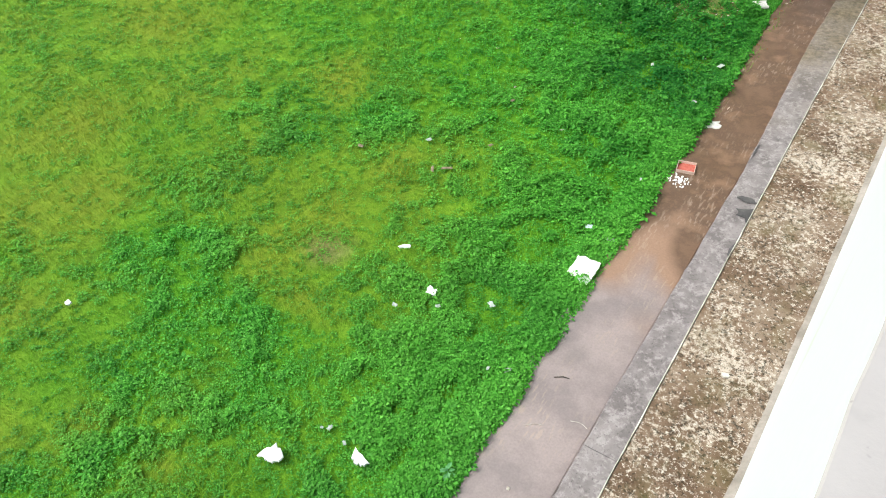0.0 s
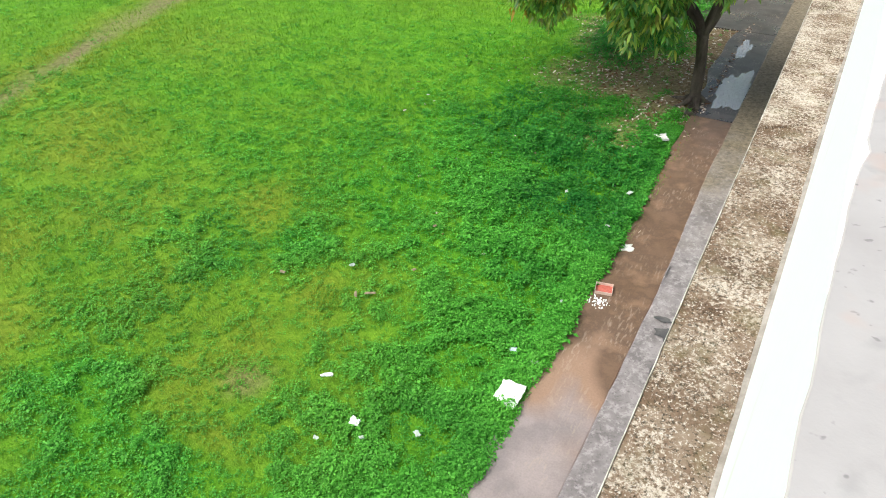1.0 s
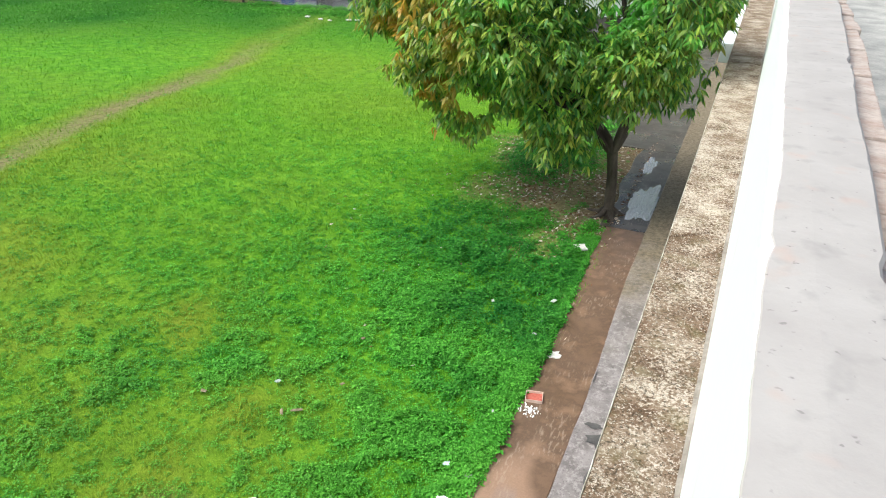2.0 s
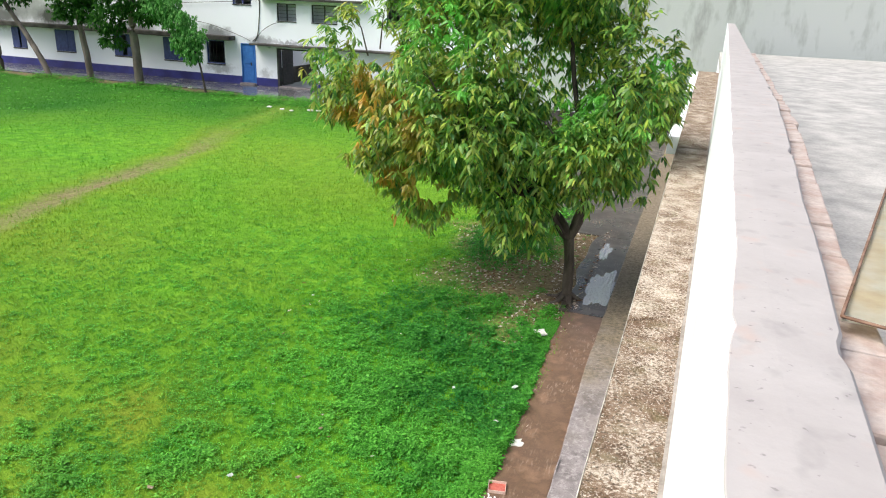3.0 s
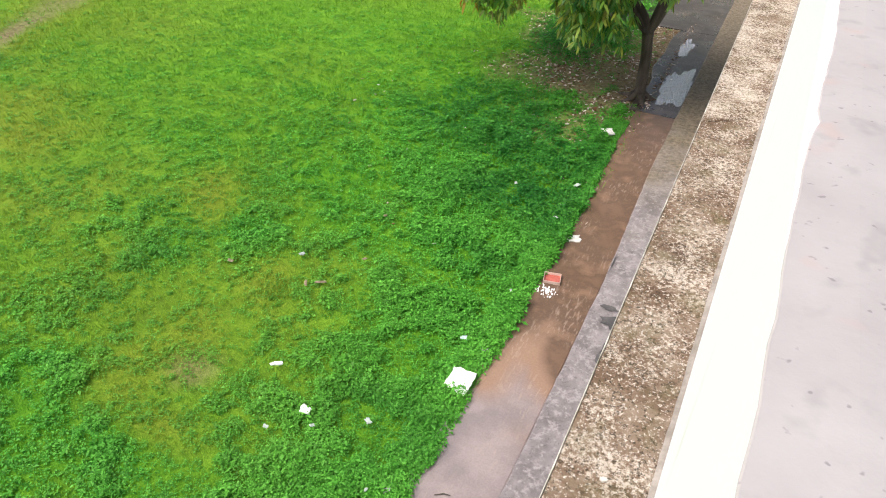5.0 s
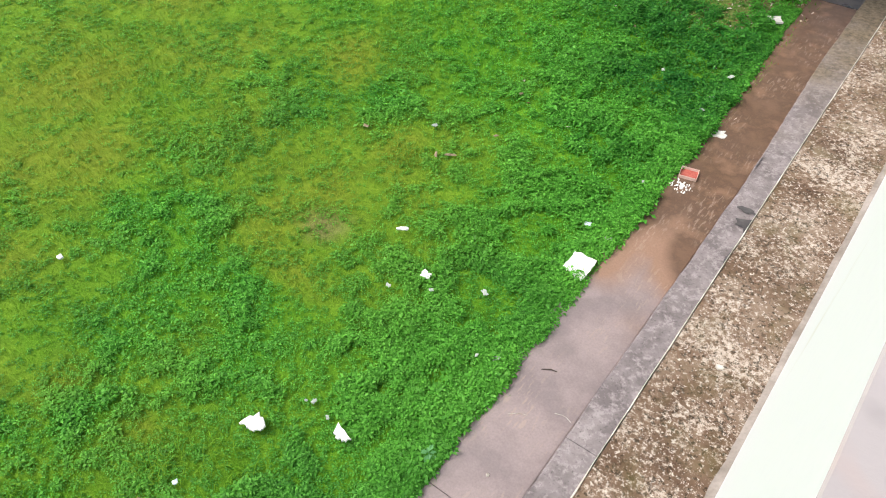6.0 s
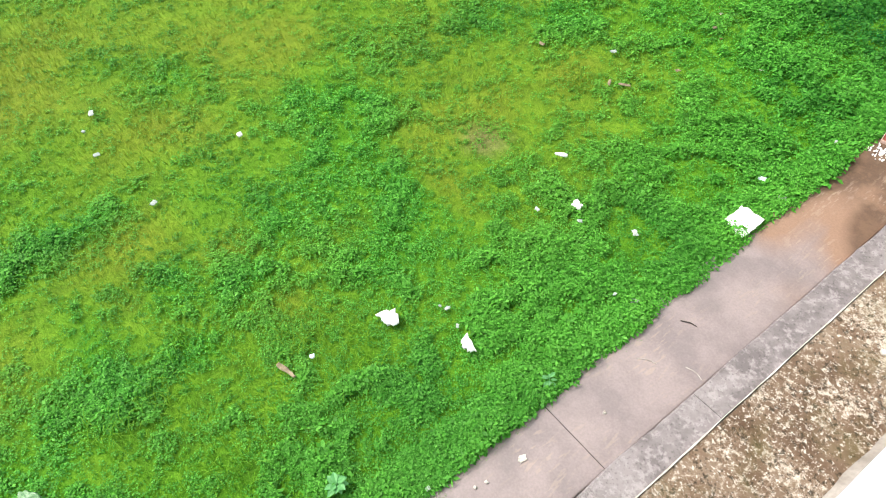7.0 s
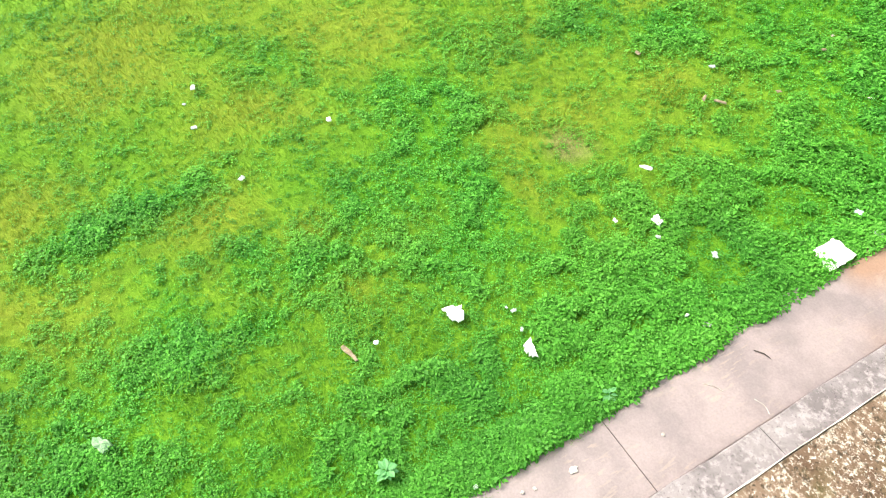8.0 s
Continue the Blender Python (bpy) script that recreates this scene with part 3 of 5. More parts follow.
def build_grass():
    bits_v, bits_d, bits_g = [], [], []
    for n, r0, r1, a0, a1 in ((300000, 1.45, 20.0, 82, 222), (160000, 15.0, 36.0, 82, 222), (90000, 31.0, 52.0, 110, 165), (40000, 1.45, 20.0, 220, 262)):
        x, y, r = fan(n, r0, r1, lambda a, b: np.clip(1.0 - 1.05 * soil(a, b), 0, 1), a0, a1)
        size = (np.maximum(r, 4.0) / 6.0) ** 0.6
        s = len(x)
        h = (0.02 + 0.035 * rng.random(s)) * np.minimum(size, 1.35) * (0.6 + 0.8 * field(x, y, 0.9))
        ang, lean = rng.uniform(0, 2 * math.pi, s), rng.uniform(0.3, 1.2, s)
        w = 0.0022 * size * (1 + rng.random(s))
        z = ground_z(x, y)
        b = np.stack([x, y, z], -1)
        side = np.stack([-np.sin(ang) * w, np.cos(ang) * w, np.zeros(s)], -1)
        tip = np.stack([np.cos(ang) * h * lean, np.sin(ang) * h * lean, h], -1)
        bits_v.append(np.stack([b - side, b + side, b + tip], 1).reshape(-1, 3))
        bits_d.append(np.repeat(dryness(x, y), 3))
        bits_g.append(np.repeat(deepness(x, y), 3))
    v, dr = np.concatenate(bits_v), np.concatenate(bits_d)
    f = np.arange(len(v)).reshape(-1, 3)
    tagged(new("grass", mesh_np("grass", v, f, M_BLADE, dry=dr, deep=np.concatenate(bits_g))), "short green grass, yellowing in worn patches", "grass", kind="stuff")


def build_fallen_leaves():
    x, y = scatter(24000, -7.0, EDGE + 0.25, 8.2, 17.5, lambda a, b: np.clip(soil(a, b) * 0.5 * (0.35 + 1.3 * field(a, b, 1.3)) * (a < EDGE + 0.1) + 0.007, 0, 1))
    s = len(x)
    ang = rng.uniform(0, 2 * math.pi, s)
    ln, w = rng.uniform(0.018, 0.045, s), rng.uniform(0.007, 0.016, s)
    z = np.where(x > EDGE, 0.034, ground_z(x, y) + 0.012)
    c = np.stack([x, y, z], -1)
    d = np.stack([np.cos(ang) * ln, np.sin(ang) * ln, rng.uniform(-0.006, 0.014, s)], -1)
    sd = np.stack([-np.sin(ang) * w, np.cos(ang) * w, rng.uniform(0.0, 0.012, s)], -1)
    v = np.stack([c - d, c + sd, c + d, c - sd], 1).reshape(-1, 3)
    tagged(new("fallen_leaves", mesh_np("fallen_leaves", v, np.arange(len(v)).reshape(-1, 4), M_FALLEN)), "brown and bleached leaves lying on the soil under the tree", "fallen leaves", kind="stuff")


build_ground()


# ---- pavement and kerb along the building ----
def strip(y0, y1, step, section, layer, value):
    """A long piece: its cross-section at each y, and a painted weight along it."""
    bm = bmesh.new()
    lay = bm.verts.layers.float.new(layer)
    n = max(2, int((y1 - y0) / step))
    rows = []
    for i in range(n + 1):
        y = y0 + (y1 - y0) * i / n
        row = []
        for p in section(y):
            v = bm.verts.new(p)
            v[lay] = value(p[0], y)
            row.append(v)
        rows.append(row)
    for a, b in zip(rows, rows[1:]):
        for k in range(len(a) - 1):
            bm.faces.new((a[k], a[k + 1], b[k + 1], b[k]))
    for r in (rows[0], rows[-1]):
        bm.faces.new(r)
    return bm


def mud(x, y):
    """Brown mud lies from the foam sheet to the tree; tan silt fringes the grass."""
    w = noise.noise((x * 2.0, y * 1.3, 5.0))
    return max(0.0, min(1.0, (y - 6.3 + 1.1 * w + 0.8 * (x + 2.3)) / 1.0))


def build_pavement():
    path = root("pavement", "wet muddy concrete pavement beside the lawn", "pavement", kind="structure")
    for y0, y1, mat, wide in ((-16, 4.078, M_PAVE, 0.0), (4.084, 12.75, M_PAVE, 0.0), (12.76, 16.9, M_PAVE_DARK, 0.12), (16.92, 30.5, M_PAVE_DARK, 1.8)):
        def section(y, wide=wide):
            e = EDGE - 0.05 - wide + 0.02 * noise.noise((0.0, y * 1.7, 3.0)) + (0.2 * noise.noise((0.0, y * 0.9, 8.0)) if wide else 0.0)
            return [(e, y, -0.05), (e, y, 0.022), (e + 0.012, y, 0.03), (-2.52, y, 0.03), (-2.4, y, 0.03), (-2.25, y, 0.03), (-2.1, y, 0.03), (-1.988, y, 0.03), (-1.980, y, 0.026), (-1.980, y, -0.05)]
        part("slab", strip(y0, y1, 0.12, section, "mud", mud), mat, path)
    kerb = root("kerb", "stained grey concrete plinth strip along the wall", "kerb", kind="structure")
    for y0, y1 in ((-16, 4.9), (4.905, 10.9), (10.905, 19.0), (19.005, 30.4)):
        def section(y):
            e = -1.972 - 0.085 * max(0.0, min(1.0, (y - 8.4) / 2.6)) + 0.012 * noise.noise((4.0, y * 2.5, 1.0)) + 0.008 * noise.noise((4.0, y * 9.0, 1.0))
            return [(e, y, -0.05), (e, y, 0.075), (e + 0.012, y, 0.085), (-1.7, y, 0.088), (-1.5, y, 0.09), (-0.999, y, 0.10), (-0.999, y, -0.05)]
        part("kerb_length", strip(y0, y1, 0.1, section, "mud", lambda x, y: max(0.0, min(0.85, (y - 9.5 + 2 * noise.noise((x * 3, y * 2, 0))) / 3))), M_KERB, kerb)
    random.seed(21)
    for x, y, w, l in ((-1.965, 8.72, 0.012, 0.13), (-1.70, 7.75, 0.15, 0.10), (-1.66, 7.25, 0.07, 0.25), (-1.64, 6.35, 0.06, 0.09), (-1.80, 7.95, 0.10, 0.05)):
        bm = bmesh.new()
        ring = [(x + w * math.cos(k * math.pi / 9) * random.uniform(0.6, 1.15), y + l * math.sin(k * math.pi / 9) * random.uniform(0.6, 1.15)) for k in range(18)]
        bm.faces.new([bm.verts.new((max(-1.97, px), py, 0.0965 + 0.03 * (px + 1.97) * 0.3)) for px, py in ring])
        part("dark_patch", bm, M_DARK_PATCH, kerb, "black patch on the concrete")


build_pavement()


def build_puddle(x, y, rx, ry, seed):
    bm = bmesh.new()
    n = 48
    ring = []
    for k in range(n):
        a = 2 * math.pi * k / n
        q = 1 + 0.6 * noise.noise((math.cos(a) * 1.6, math.sin(a) * 1.6, seed)) + 0.22 * noise.noise((math.cos(a) * 6, math.sin(a) * 6, seed))
        ring.append((max(-2.6, min(-2.075, x + rx * math.cos(a) * q)), y + ry * math.sin(a) * q))
    low = [bm.verts.new((px, py, 0.031)) for px, py in ring]
    top = [bm.verts.new((px, py, 0.0345)) for px, py in ring]
    for k in range(n):
        bm.faces.new((low[k], low[(k + 1) % n], top[(k + 1) % n], top[k]))
    bm.faces.new(top)
    bm.faces.new(low[::-1])
    thing("puddle", bm, M_WATER, "shallow rain puddle mirroring the sky on the pavement", "puddle", group="puddles")


build_puddle(-2.27, 13.95, 0.27, 0.92, 4.0)
build_puddle(-2.47, 15.9, 0.10, 0.45, 2.0)

# ---- the building under the camera ----
ZL, ZT = 2.5, 4.18
XF = -1.401
Y0, Y1 = -6.0, 30.2


def xb(y):
    """The outer face of the parapet, set askew to fit the camera's view."""
    return -1.055 + 0.0132 * max(0.0, y - 3.4)


def xr(y):
    """The inner edge of its top."""
    return xb(y) + 0.155 + 0.03 * (min(max(y, 2.6), 6.5) - 3.2)


def build_own_building():
    wall = root("wall_own", "white limewashed parapet wall with a bare cement top", "wall", kind="structure")
    part("lower_wall", box(-1.0, -0.8, Y0, Y1, -0.05, ZL - 0.10), M_WHITE, wall)
    n = 260
    bm = bmesh.new()
    rows = []
    for i in range(n + 1):
        y = Y0 + (Y1 - Y0) * i / n
        rows.append([bm.verts.new(p) for p in ((xb(y), y, ZL - 0.09), (xb(y) + 0.002 * noise.noise((0, y * 3, 2)), y, ZT - 0.006), (xr(y) - 0.05, y, ZT - 0.006), (xr(y) - 0.05, y, ZL - 0.09))])
    for a, b in zip(rows, rows[1:]):
        for k in range(3):
            bm.faces.new((a[k], a[k + 1], b[k + 1], b[k]))
        bm.faces.new((a[3], a[0], b[0], b[3]))
    bm.faces.new(rows[0])
    bm.faces.new(rows[-1])
    part("parapet_face", bm, M_WHITE, wall)
    bm = bmesh.new()
    rows = []
    n = 900
    for i in range(n + 1):
        y = Y0 + (Y1 - Y0) * i / n
        l = xb(y) + min(max(-0.017 + 0.028 * (y - 2.6), -0.017), 0.02) + sum(d * math.exp(-((y - c) / w) ** 2) for c, w, d in ((3.07, 0.016, 0.010), (3.53, 0.03, 0.008), (2.92, 0.05, 0.004))) + 0.004 * noise.noise((0, y * 3.2, 5)) + 0.002 * noise.noise((0, y * 17, 5)) + 0.009 * max(0, noise.noise((3, y * 9, 5)) - 0.2)
        chip = max(0.0, noise.noise((8, y * 5.0, 1)) - 0.25) * 0.05 + max(0.0, noise.noise((8, y * 26.0, 1)) - 0.2) * 0.012
        r = xr(y) + 0.008 * noise.noise((0, y * 1.7, 7)) - chip
        z = ZT + 0.003 * noise.noise((0, y * 1.3, 0))
        rows.append([bm.verts.new(p) for p in ((l + 0.004, y, z - 0.0055), (l + 0.001, y, z - 0.002), (l + 0.003, y, z), (xb(y) + 0.07, y, z + 0.002), (r - 0.006, y, z), (r, y, z - 0.006), (r, y, z - 0.05))])
    for a, b in zip(rows, rows[1:]):
        for k in range(6):
            bm.faces.new((a[k], a[k + 1], b[k + 1], b[k]))
        bm.faces.new((a[6], a[0], b[0], b[6]))
    bm.faces.new(rows[0])
    bm.faces.new(rows[-1])
    part("cement_top", bm, M_TOP, wall, "pale grey cement screed with a chipped edge", smooth=False)
    ledge = root("ledge", "mossy weathered concrete ledge with a flaking white edge", "ledge", kind="structure")
    for y0, y1, up in ((Y0, 7.35, 0.0), (7.35, 8.42, 0.004), (8.42, 14.4, 0.0), (14.41, 20.0, 0.001), (20.01, Y1, 0.0)):
        bm = bmesh.new()
        n = max(4, int((y1 - y0) / 0.035))
        m = 10
        rows = []
        for i in range(n + 1):
            y = y0 + (y1 - y0) * i / n
            row = [bm.verts.new((XF + 0.006, y, ZL - 0.1))]
            for k in range(m + 1):
                x = XF + 0.006 + (xb(y) + 0.004 - XF - 0.006) * k / m
                row.append(bm.verts.new((x, y, ZL + up + 0.003 * noise.noise((x * 9, y * 9, 0)) + 0.0022 * noise.noise((x * 40, y * 40, 3)) )))
            row.append(bm.verts.new((xb(y) + 0.004, y, ZL - 0.1)))
            rows.append(row)
        for a, b in zip(rows, rows[1:]):
            for k in range(m + 2):
                bm.faces.new((a[k], a[k + 1], b[k + 1], b[k]))
            bm.faces.new((a[-1], a[0], b[0], b[-1]))
        bm.faces.new(rows[0])
        bm.faces.new(rows[-1])
        part("ledge_length", bm, M_LEDGE_PALE if 7 < y0 < 12 else M_LEDGE, ledge)
    for y in (7.26, 8.24):
        pts = [(XF + 0.012 + 0.37 * s, y + 0.26 * s + 0.02 * noise.noise((s * 5, y, 0)), ZL + 0.004) for s in (0, 0.2, 0.4, 0.6, 0.8, 1.0)]
        part("mortar_ridge", tube(pts, [0.010, 0.016, 0.010, 0.016, 0.011, 0.013], 6, rough=0.5), M_LEDGE_PALE, ledge, "rough mortar ridge across the ledge")
    bm = bmesh.new()
    rows = []
    n = 600
    for i in range(n + 1):
        y = Y0 + (Y1 - Y0) * i / n
        w = -0.003 + 0.002 * noise.noise((1, y * 6, 0)) + 0.003 * noise.noise((1, y * 23, 0))
        rows.append([bm.verts.new(p) for p in ((XF, y, ZL - 0.1), (XF, y, ZL + 0.002), (XF + 0.007 + w, y, ZL + 0.006), (XF + 0.007 + w, y, ZL - 0.1))])
    for a, b in zip(rows, rows[1:]):
        for k in range(4):
            bm.faces.new((a[k], a[(k + 1) % 4], b[(k + 1) % 4], b[k]))
    bm.faces.new(rows[0])
    bm.faces.new(rows[-1])
    part("white_edge", bm, M_LIP, ledge, "thin flaking white edge")
    bm = bmesh.new()
    rows = []
    for i in range(501):
        y = 1.0 + 29.0 * i / 500
        w = 0.022 + 0.008 * noise.noise((2, y * 2.3, 4)) + 0.006 * noise.noise((2, y * 11, 4))
        rows.append([bm.verts.new(p) for p in ((xb(y) - w, y, ZL - 0.01), (xb(y) - w, y, ZL + 0.0075), (xb(y) - 0.4 * w, y, ZL + 0.014), (xb(y) + 0.003, y, ZL + 0.022), (xb(y) + 0.003, y, ZL - 0.01))])
    for a, b in zip(rows, rows[1:]):
        for k in range(4):
            bm.faces.new((a[k], a[k + 1], b[k + 1], b[k]))
    bm.faces.new(rows[0])
    bm.faces.new(rows[-1])
    part("cement_fillet", bm, M_FILLET, ledge, "smooth grey cement fillet at the foot of the white wall")
    part("white_band", box(XF - 0.20, XF - 0.002, 15.6, Y1, ZL - 0.35, ZL - 0.03, 0.01), M_WHITE, ledge, "white painted band below the ledge")
    roof = root("roof", "dusty grey flat roof behind the parapet", "roof", kind="structure")
    part("roof_slab", box(-0.80, 12, Y0, Y1, 3.0, 3.2), M_ROOF, roof)
    part("far_wall", box(-0.80, 12, Y1 - 0.25, Y1, -0.05, 3.0), M_WHITE, roof)
    part("rear_wall", box(-0.80, 12, Y0, Y0 + 0.25, -0.05, 3.0), M_WHITE, roof)


build_own_building()


def build_inner_kerb():
    """A broken course of bricks against the inside of the parapet."""
    kerb = root("brick_course", "broken dusty brick course along the inner side of the parapet", "bricks", kind="structure")
    y = 1.5
    brick = mesh_of("brick", box(-0.04, 0.04, -0.118, 0.118, -0.07, 0.0, 0.006), M_BRICKY)
    random.seed(4)
    while y < 12:
        ob = new("brick", brick)
        ob.parent = kerb
        ob.matrix_world = pose(xr(y) + 0.028 + random.uniform(-0.006, 0.006), y, ZT - 0.04 + random.uniform(-0.006, 0.004), 0, random.uniform(-3, 3), -2 + random.uniform(-2, 2))
        y += 0.247
    def section(y):
        return [(xr(y) - 0.046, y, 3.15), (xr(y) - 0.046, y, ZT - 0.112), (xr(y) + 0.066, y, ZT - 0.112), (xr(y) + 0.066, y, 3.15)]
    part("backing", strip(1.35, 12.1, 0.25, section, "mud", lambda x, y: 0.0), M_BRICKY, kerb)


build_inner_kerb()


def build_tin_sheet():
    """A rusting sheet with a folded rim, resting on the brick course."""
    sheet = root("tin_sheet", "old yellowed tin sheet with rust spots, lying on bricks", "metal sheet", (-0.69, 4.22, ZT - 0.045))
    sheet.matrix_world = pose(-0.875, 3.66, ZT - 0.018, 0, 3, -14)
    bm = bmesh.new()
    n, m = 16, 24
    grid = [[bm.verts.new((1.2 * i / n, 1.9 * j / m, 0.006 * math.sin(i * 1.3) + 0.004 * noise.noise((i * 0.5, j * 0.5, 0)))) for i in range(n + 1)] for j in range(m + 1)]
    for j in range(m):
        for i in range(n):
            bm.faces.new((grid[j][i], grid[j][i + 1], grid[j + 1][i + 1], grid[j + 1][i]))
    bmesh.ops.solidify(bm, geom=bm.faces[:], thickness=0.003)
    part("sheet", bm, M_TIN, sheet)
    part("rim", tube([(0, 1.9 * k / 20, 0.008 + 0.003 * noise.noise((k * 0.7, 0, 0))) for k in range(21)], [0.003] * 21, 6), M_RUST, sheet, "rusty folded rim")
    part("front_rim", tube([(1.2 * k / 12, 0, 0.008 + 0.003 * noise.noise((k * 0.7, 5, 0))) for k in range(13)], [0.003] * 13, 6), M_RUST, sheet, "rusty folded rim")
    random.seed(11)
    for _ in range(26):
        x, y, r = random.uniform(0.05, 0.7), random.uniform(0.05, 1.2), random.uniform(0.008, 0.022)
        bm = bmesh.new()
        bm.faces.new([bm.verts.new((x + r * random.uniform(0.6, 1.2) * math.cos(a), y + r * random.uniform(0.6, 1.2) * math.sin(a), 0.011)) for a in [k * math.pi / 5 for k in range(10)]])
        part("rust_spot", bm, M_RUST, sheet)


build_tin_sheet()


# ---- the building across the courtyard ----


def wall_grid(x0, x1, z0, z1, y0, y1, holes):
    """A wall in the plane of x and z with openings right through it."""
    bm = bmesh.new()
    xs = sorted({x0, x1, *[h[0] for h in holes], *[h[1] for h in holes]})
    for xa, xb in zip(xs, xs[1:]):
        cuts = sorted([(h[2], h[3]) for h in holes if h[0] <= xa and h[1] >= xb])
        z = z0
        for c0, c1 in cuts:
            if c0 > z:
                box(xa, xb, y0, y1, z, c0, bm=bm)
            z = c1
        if z < z1:
            box(xa, xb, y0, y1, z, z1, bm=bm)
    bmesh.ops.remove_doubles(bm, verts=bm.verts[:], dist=0.0005)
    return bm


WINDOWS = [(-46.2, -45.0), (-42.4, -41.2), (-39.4, -38.3), (-36.1, -34.65), (-31.9, -30.5), (-28.55, -27.2), (-25.78, -24.65)]
UPPER = [(-46.2, -44.9, 4.2, 5.4), (-42.4, -41.1, 4.2, 5.4), (-36.1, -34.8, 4.2, 5.4), (-31.9, -30.6, 4.2, 5.4), (-28.5, -27.2, 4.2, 5.4), (-24.0, -22.9, 3.95, 5.1), (-21.45, -20.35, 3.26, 4.08), (-19.5, -18.1, 3.26, 4.08),
         (-15.5, -14.2, 3.26, 4.5), (-11.5, -10.2, 3.26, 4.5)]
DOOR = (-23.65, -22.78, 0.03, 2.07)
GATE = (-21.52, -19.45, 0.03, 1.94)


def wall_flat(x0, x1, y0, y1, z0, z1, hole):
    """A slab with one opening through it."""
    a, b, c, d = hole
    bm = box(x0, a, y0, y1, z0, z1)
    box(b, x1, y0, y1, z0, z1, bm=bm)
    box(a, b, y0, c, z0, z1, bm=bm)
    return box(a, b, d, y1, z0, z1, bm=bm)


def build_far_building():
    house = root("school_building", "two-storey white building with deep blue plinth and stained walls", "building", (0, 0, 0))
    holes = [(a, b, 0.95, 2.12) for a, b in WINDOWS] + UPPER + [DOOR, GATE]
    part("wall", wall_grid(-52, 8, -0.05, 6.6, FY, FY + 0.25, holes), M_FACADE, house)
    part("end_wall", box(-52, -51.75, FY + 0.25, FY + 9, -0.05, 6.6), M_FACADE, house)
    part("end_wall", box(7.75, 8, FY + 0.25, FY + 9, -0.05, 6.6), M_FACADE, house)
    part("back_wall", box(-52, 8, FY + 9, FY + 9.25, -0.05, 6.6), M_FACADE, house)
    # an unseen open well, added only to brighten the passage behind the gate
    part("roof", wall_flat(-52.4, 8.4, FY - 0.5, FY + 9.4, 6.6, 6.75, (-22.2, -18.45, FY + 1.0, FY + 5.5)), M_SHADE, house)
    part("upper_floor", wall_flat(-51.75, 7.75, FY + 0.25, FY + 9, 2.7, 2.85, (-22.05, -18.6, FY + 1.0, FY + 5.5)), M_INSIDE, house)
    part("added_well_wall", box(-22.2, -18.45, FY + 0.85, FY + 1.0, 2.85, 6.6), M_WHITE, house)
    part("added_well_wall", box(-22.2, -18.45, FY + 5.5, FY + 5.65, 2.85, 6.6), M_WHITE, house)
    part("added_well_wall", box(-22.2, -22.05, FY + 1.0, FY + 5.5, 2.85, 6.6), M_WHITE, house)
    part("added_well_wall", box(-18.6, -18.45, FY + 1.0, FY + 5.5, 2.85, 6.6), M_WHITE, house)
    part("corridor_floor", box(-51.75, 7.75, FY + 0.25, FY + 9, -0.05, 0.0), M_INSIDE, house)
    part("corridor_wall", box(-22.2, -22.05, FY + 0.25, FY + 9, 0.0, 2.7), M_WHITE, house)
    part("corridor_dado", box(-22.047, -22.02, FY + 0.26, FY + 8.99, 0.0, 0.85), M_SHADE, house, "dark corridor dado")
    part("corridor_wall", box(-18.6, -18.45, FY + 0.25, FY + 9, 0.0, 2.7), M_WHITE, house)
    edges = [-52, DOOR[0], DOOR[1], GATE[0], GATE[1], 8]
    for a, b in zip(edges[::2], edges[1::2]):
        part("plinth_band", box(a, b, FY - 0.03, FY - 0.002, -0.05, 0.42, 0.008), M_BLUE, house, "deep blue painted plinth")
    # the blue door
    door = part("door", box(DOOR[0] + 0.05, DOOR[1] - 0.05, FY + 0.03, FY + 0.075, 0.12, DOOR[3] - 0.05, 0.006), M_DOOR, house, "closed bright blue door")
    for z0, z1 in ((0.22, 0.95), (1.08, 1.9)):
        part("panel", box(DOOR[0] + 0.14, DOOR[1] - 0.14, FY + 0.015, FY + 0.032, z0, z1, 0.01), M_DOOR, door)
    part("handle", box(DOOR[1] - 0.33, DOOR[1] - 0.27, FY + 0.0, FY + 0.014, 0.98, 1.14, 0.004), M_DARKFRAME, door)
    for a, b, c, d in ((DOOR[0], DOOR[0] + 0.05, 0.03, DOOR[3]), (DOOR[1] - 0.05, DOOR[1], 0.03, DOOR[3]), (DOOR[0] + 0.05, DOOR[1] - 0.05, DOOR[3] - 0.05, DOOR[3])):
        part("door_frame", box(a, b, FY - 0.012, FY + 0.10, c, d, 0.004), M_DOOR, house)
    part("door_step", box(DOOR[0] - 0.02, DOOR[1] + 0.02, FY - 0.22, FY + 0.2, -0.05, 0.115, 0.01), M_KERB, house)
    # the open gateway
    for a, b in ((GATE[0], GATE[0] + 0.12), (GATE[1] - 0.12, GATE[1])):
        part("gate_post", box(a, b, FY - 0.03, FY + 0.2, 0.0, GATE[3], 0.006), M_DARKFRAME, house)
    part("gate_lintel", box(GATE[0] + 0.12, GATE[1] - 0.12, FY - 0.02, FY + 0.2, GATE[3] - 0.07, GATE[3], 0.004), M_DARKFRAME, house)
    part("threshold", box(GATE[0] + 0.13, GATE[1] - 0.13, FY - 0.12, FY + 0.25, -0.05, 0.08, 0.01), M_KERB, house)
    leaf = part("gate_leaf", box(GATE[0] + 0.14, GATE[0] + 0.18, FY + 0.22, FY + 1.2, 0.1, 1.85, 0.005), M_DARKFRAME, house, "dark metal gate leaf folded inward")
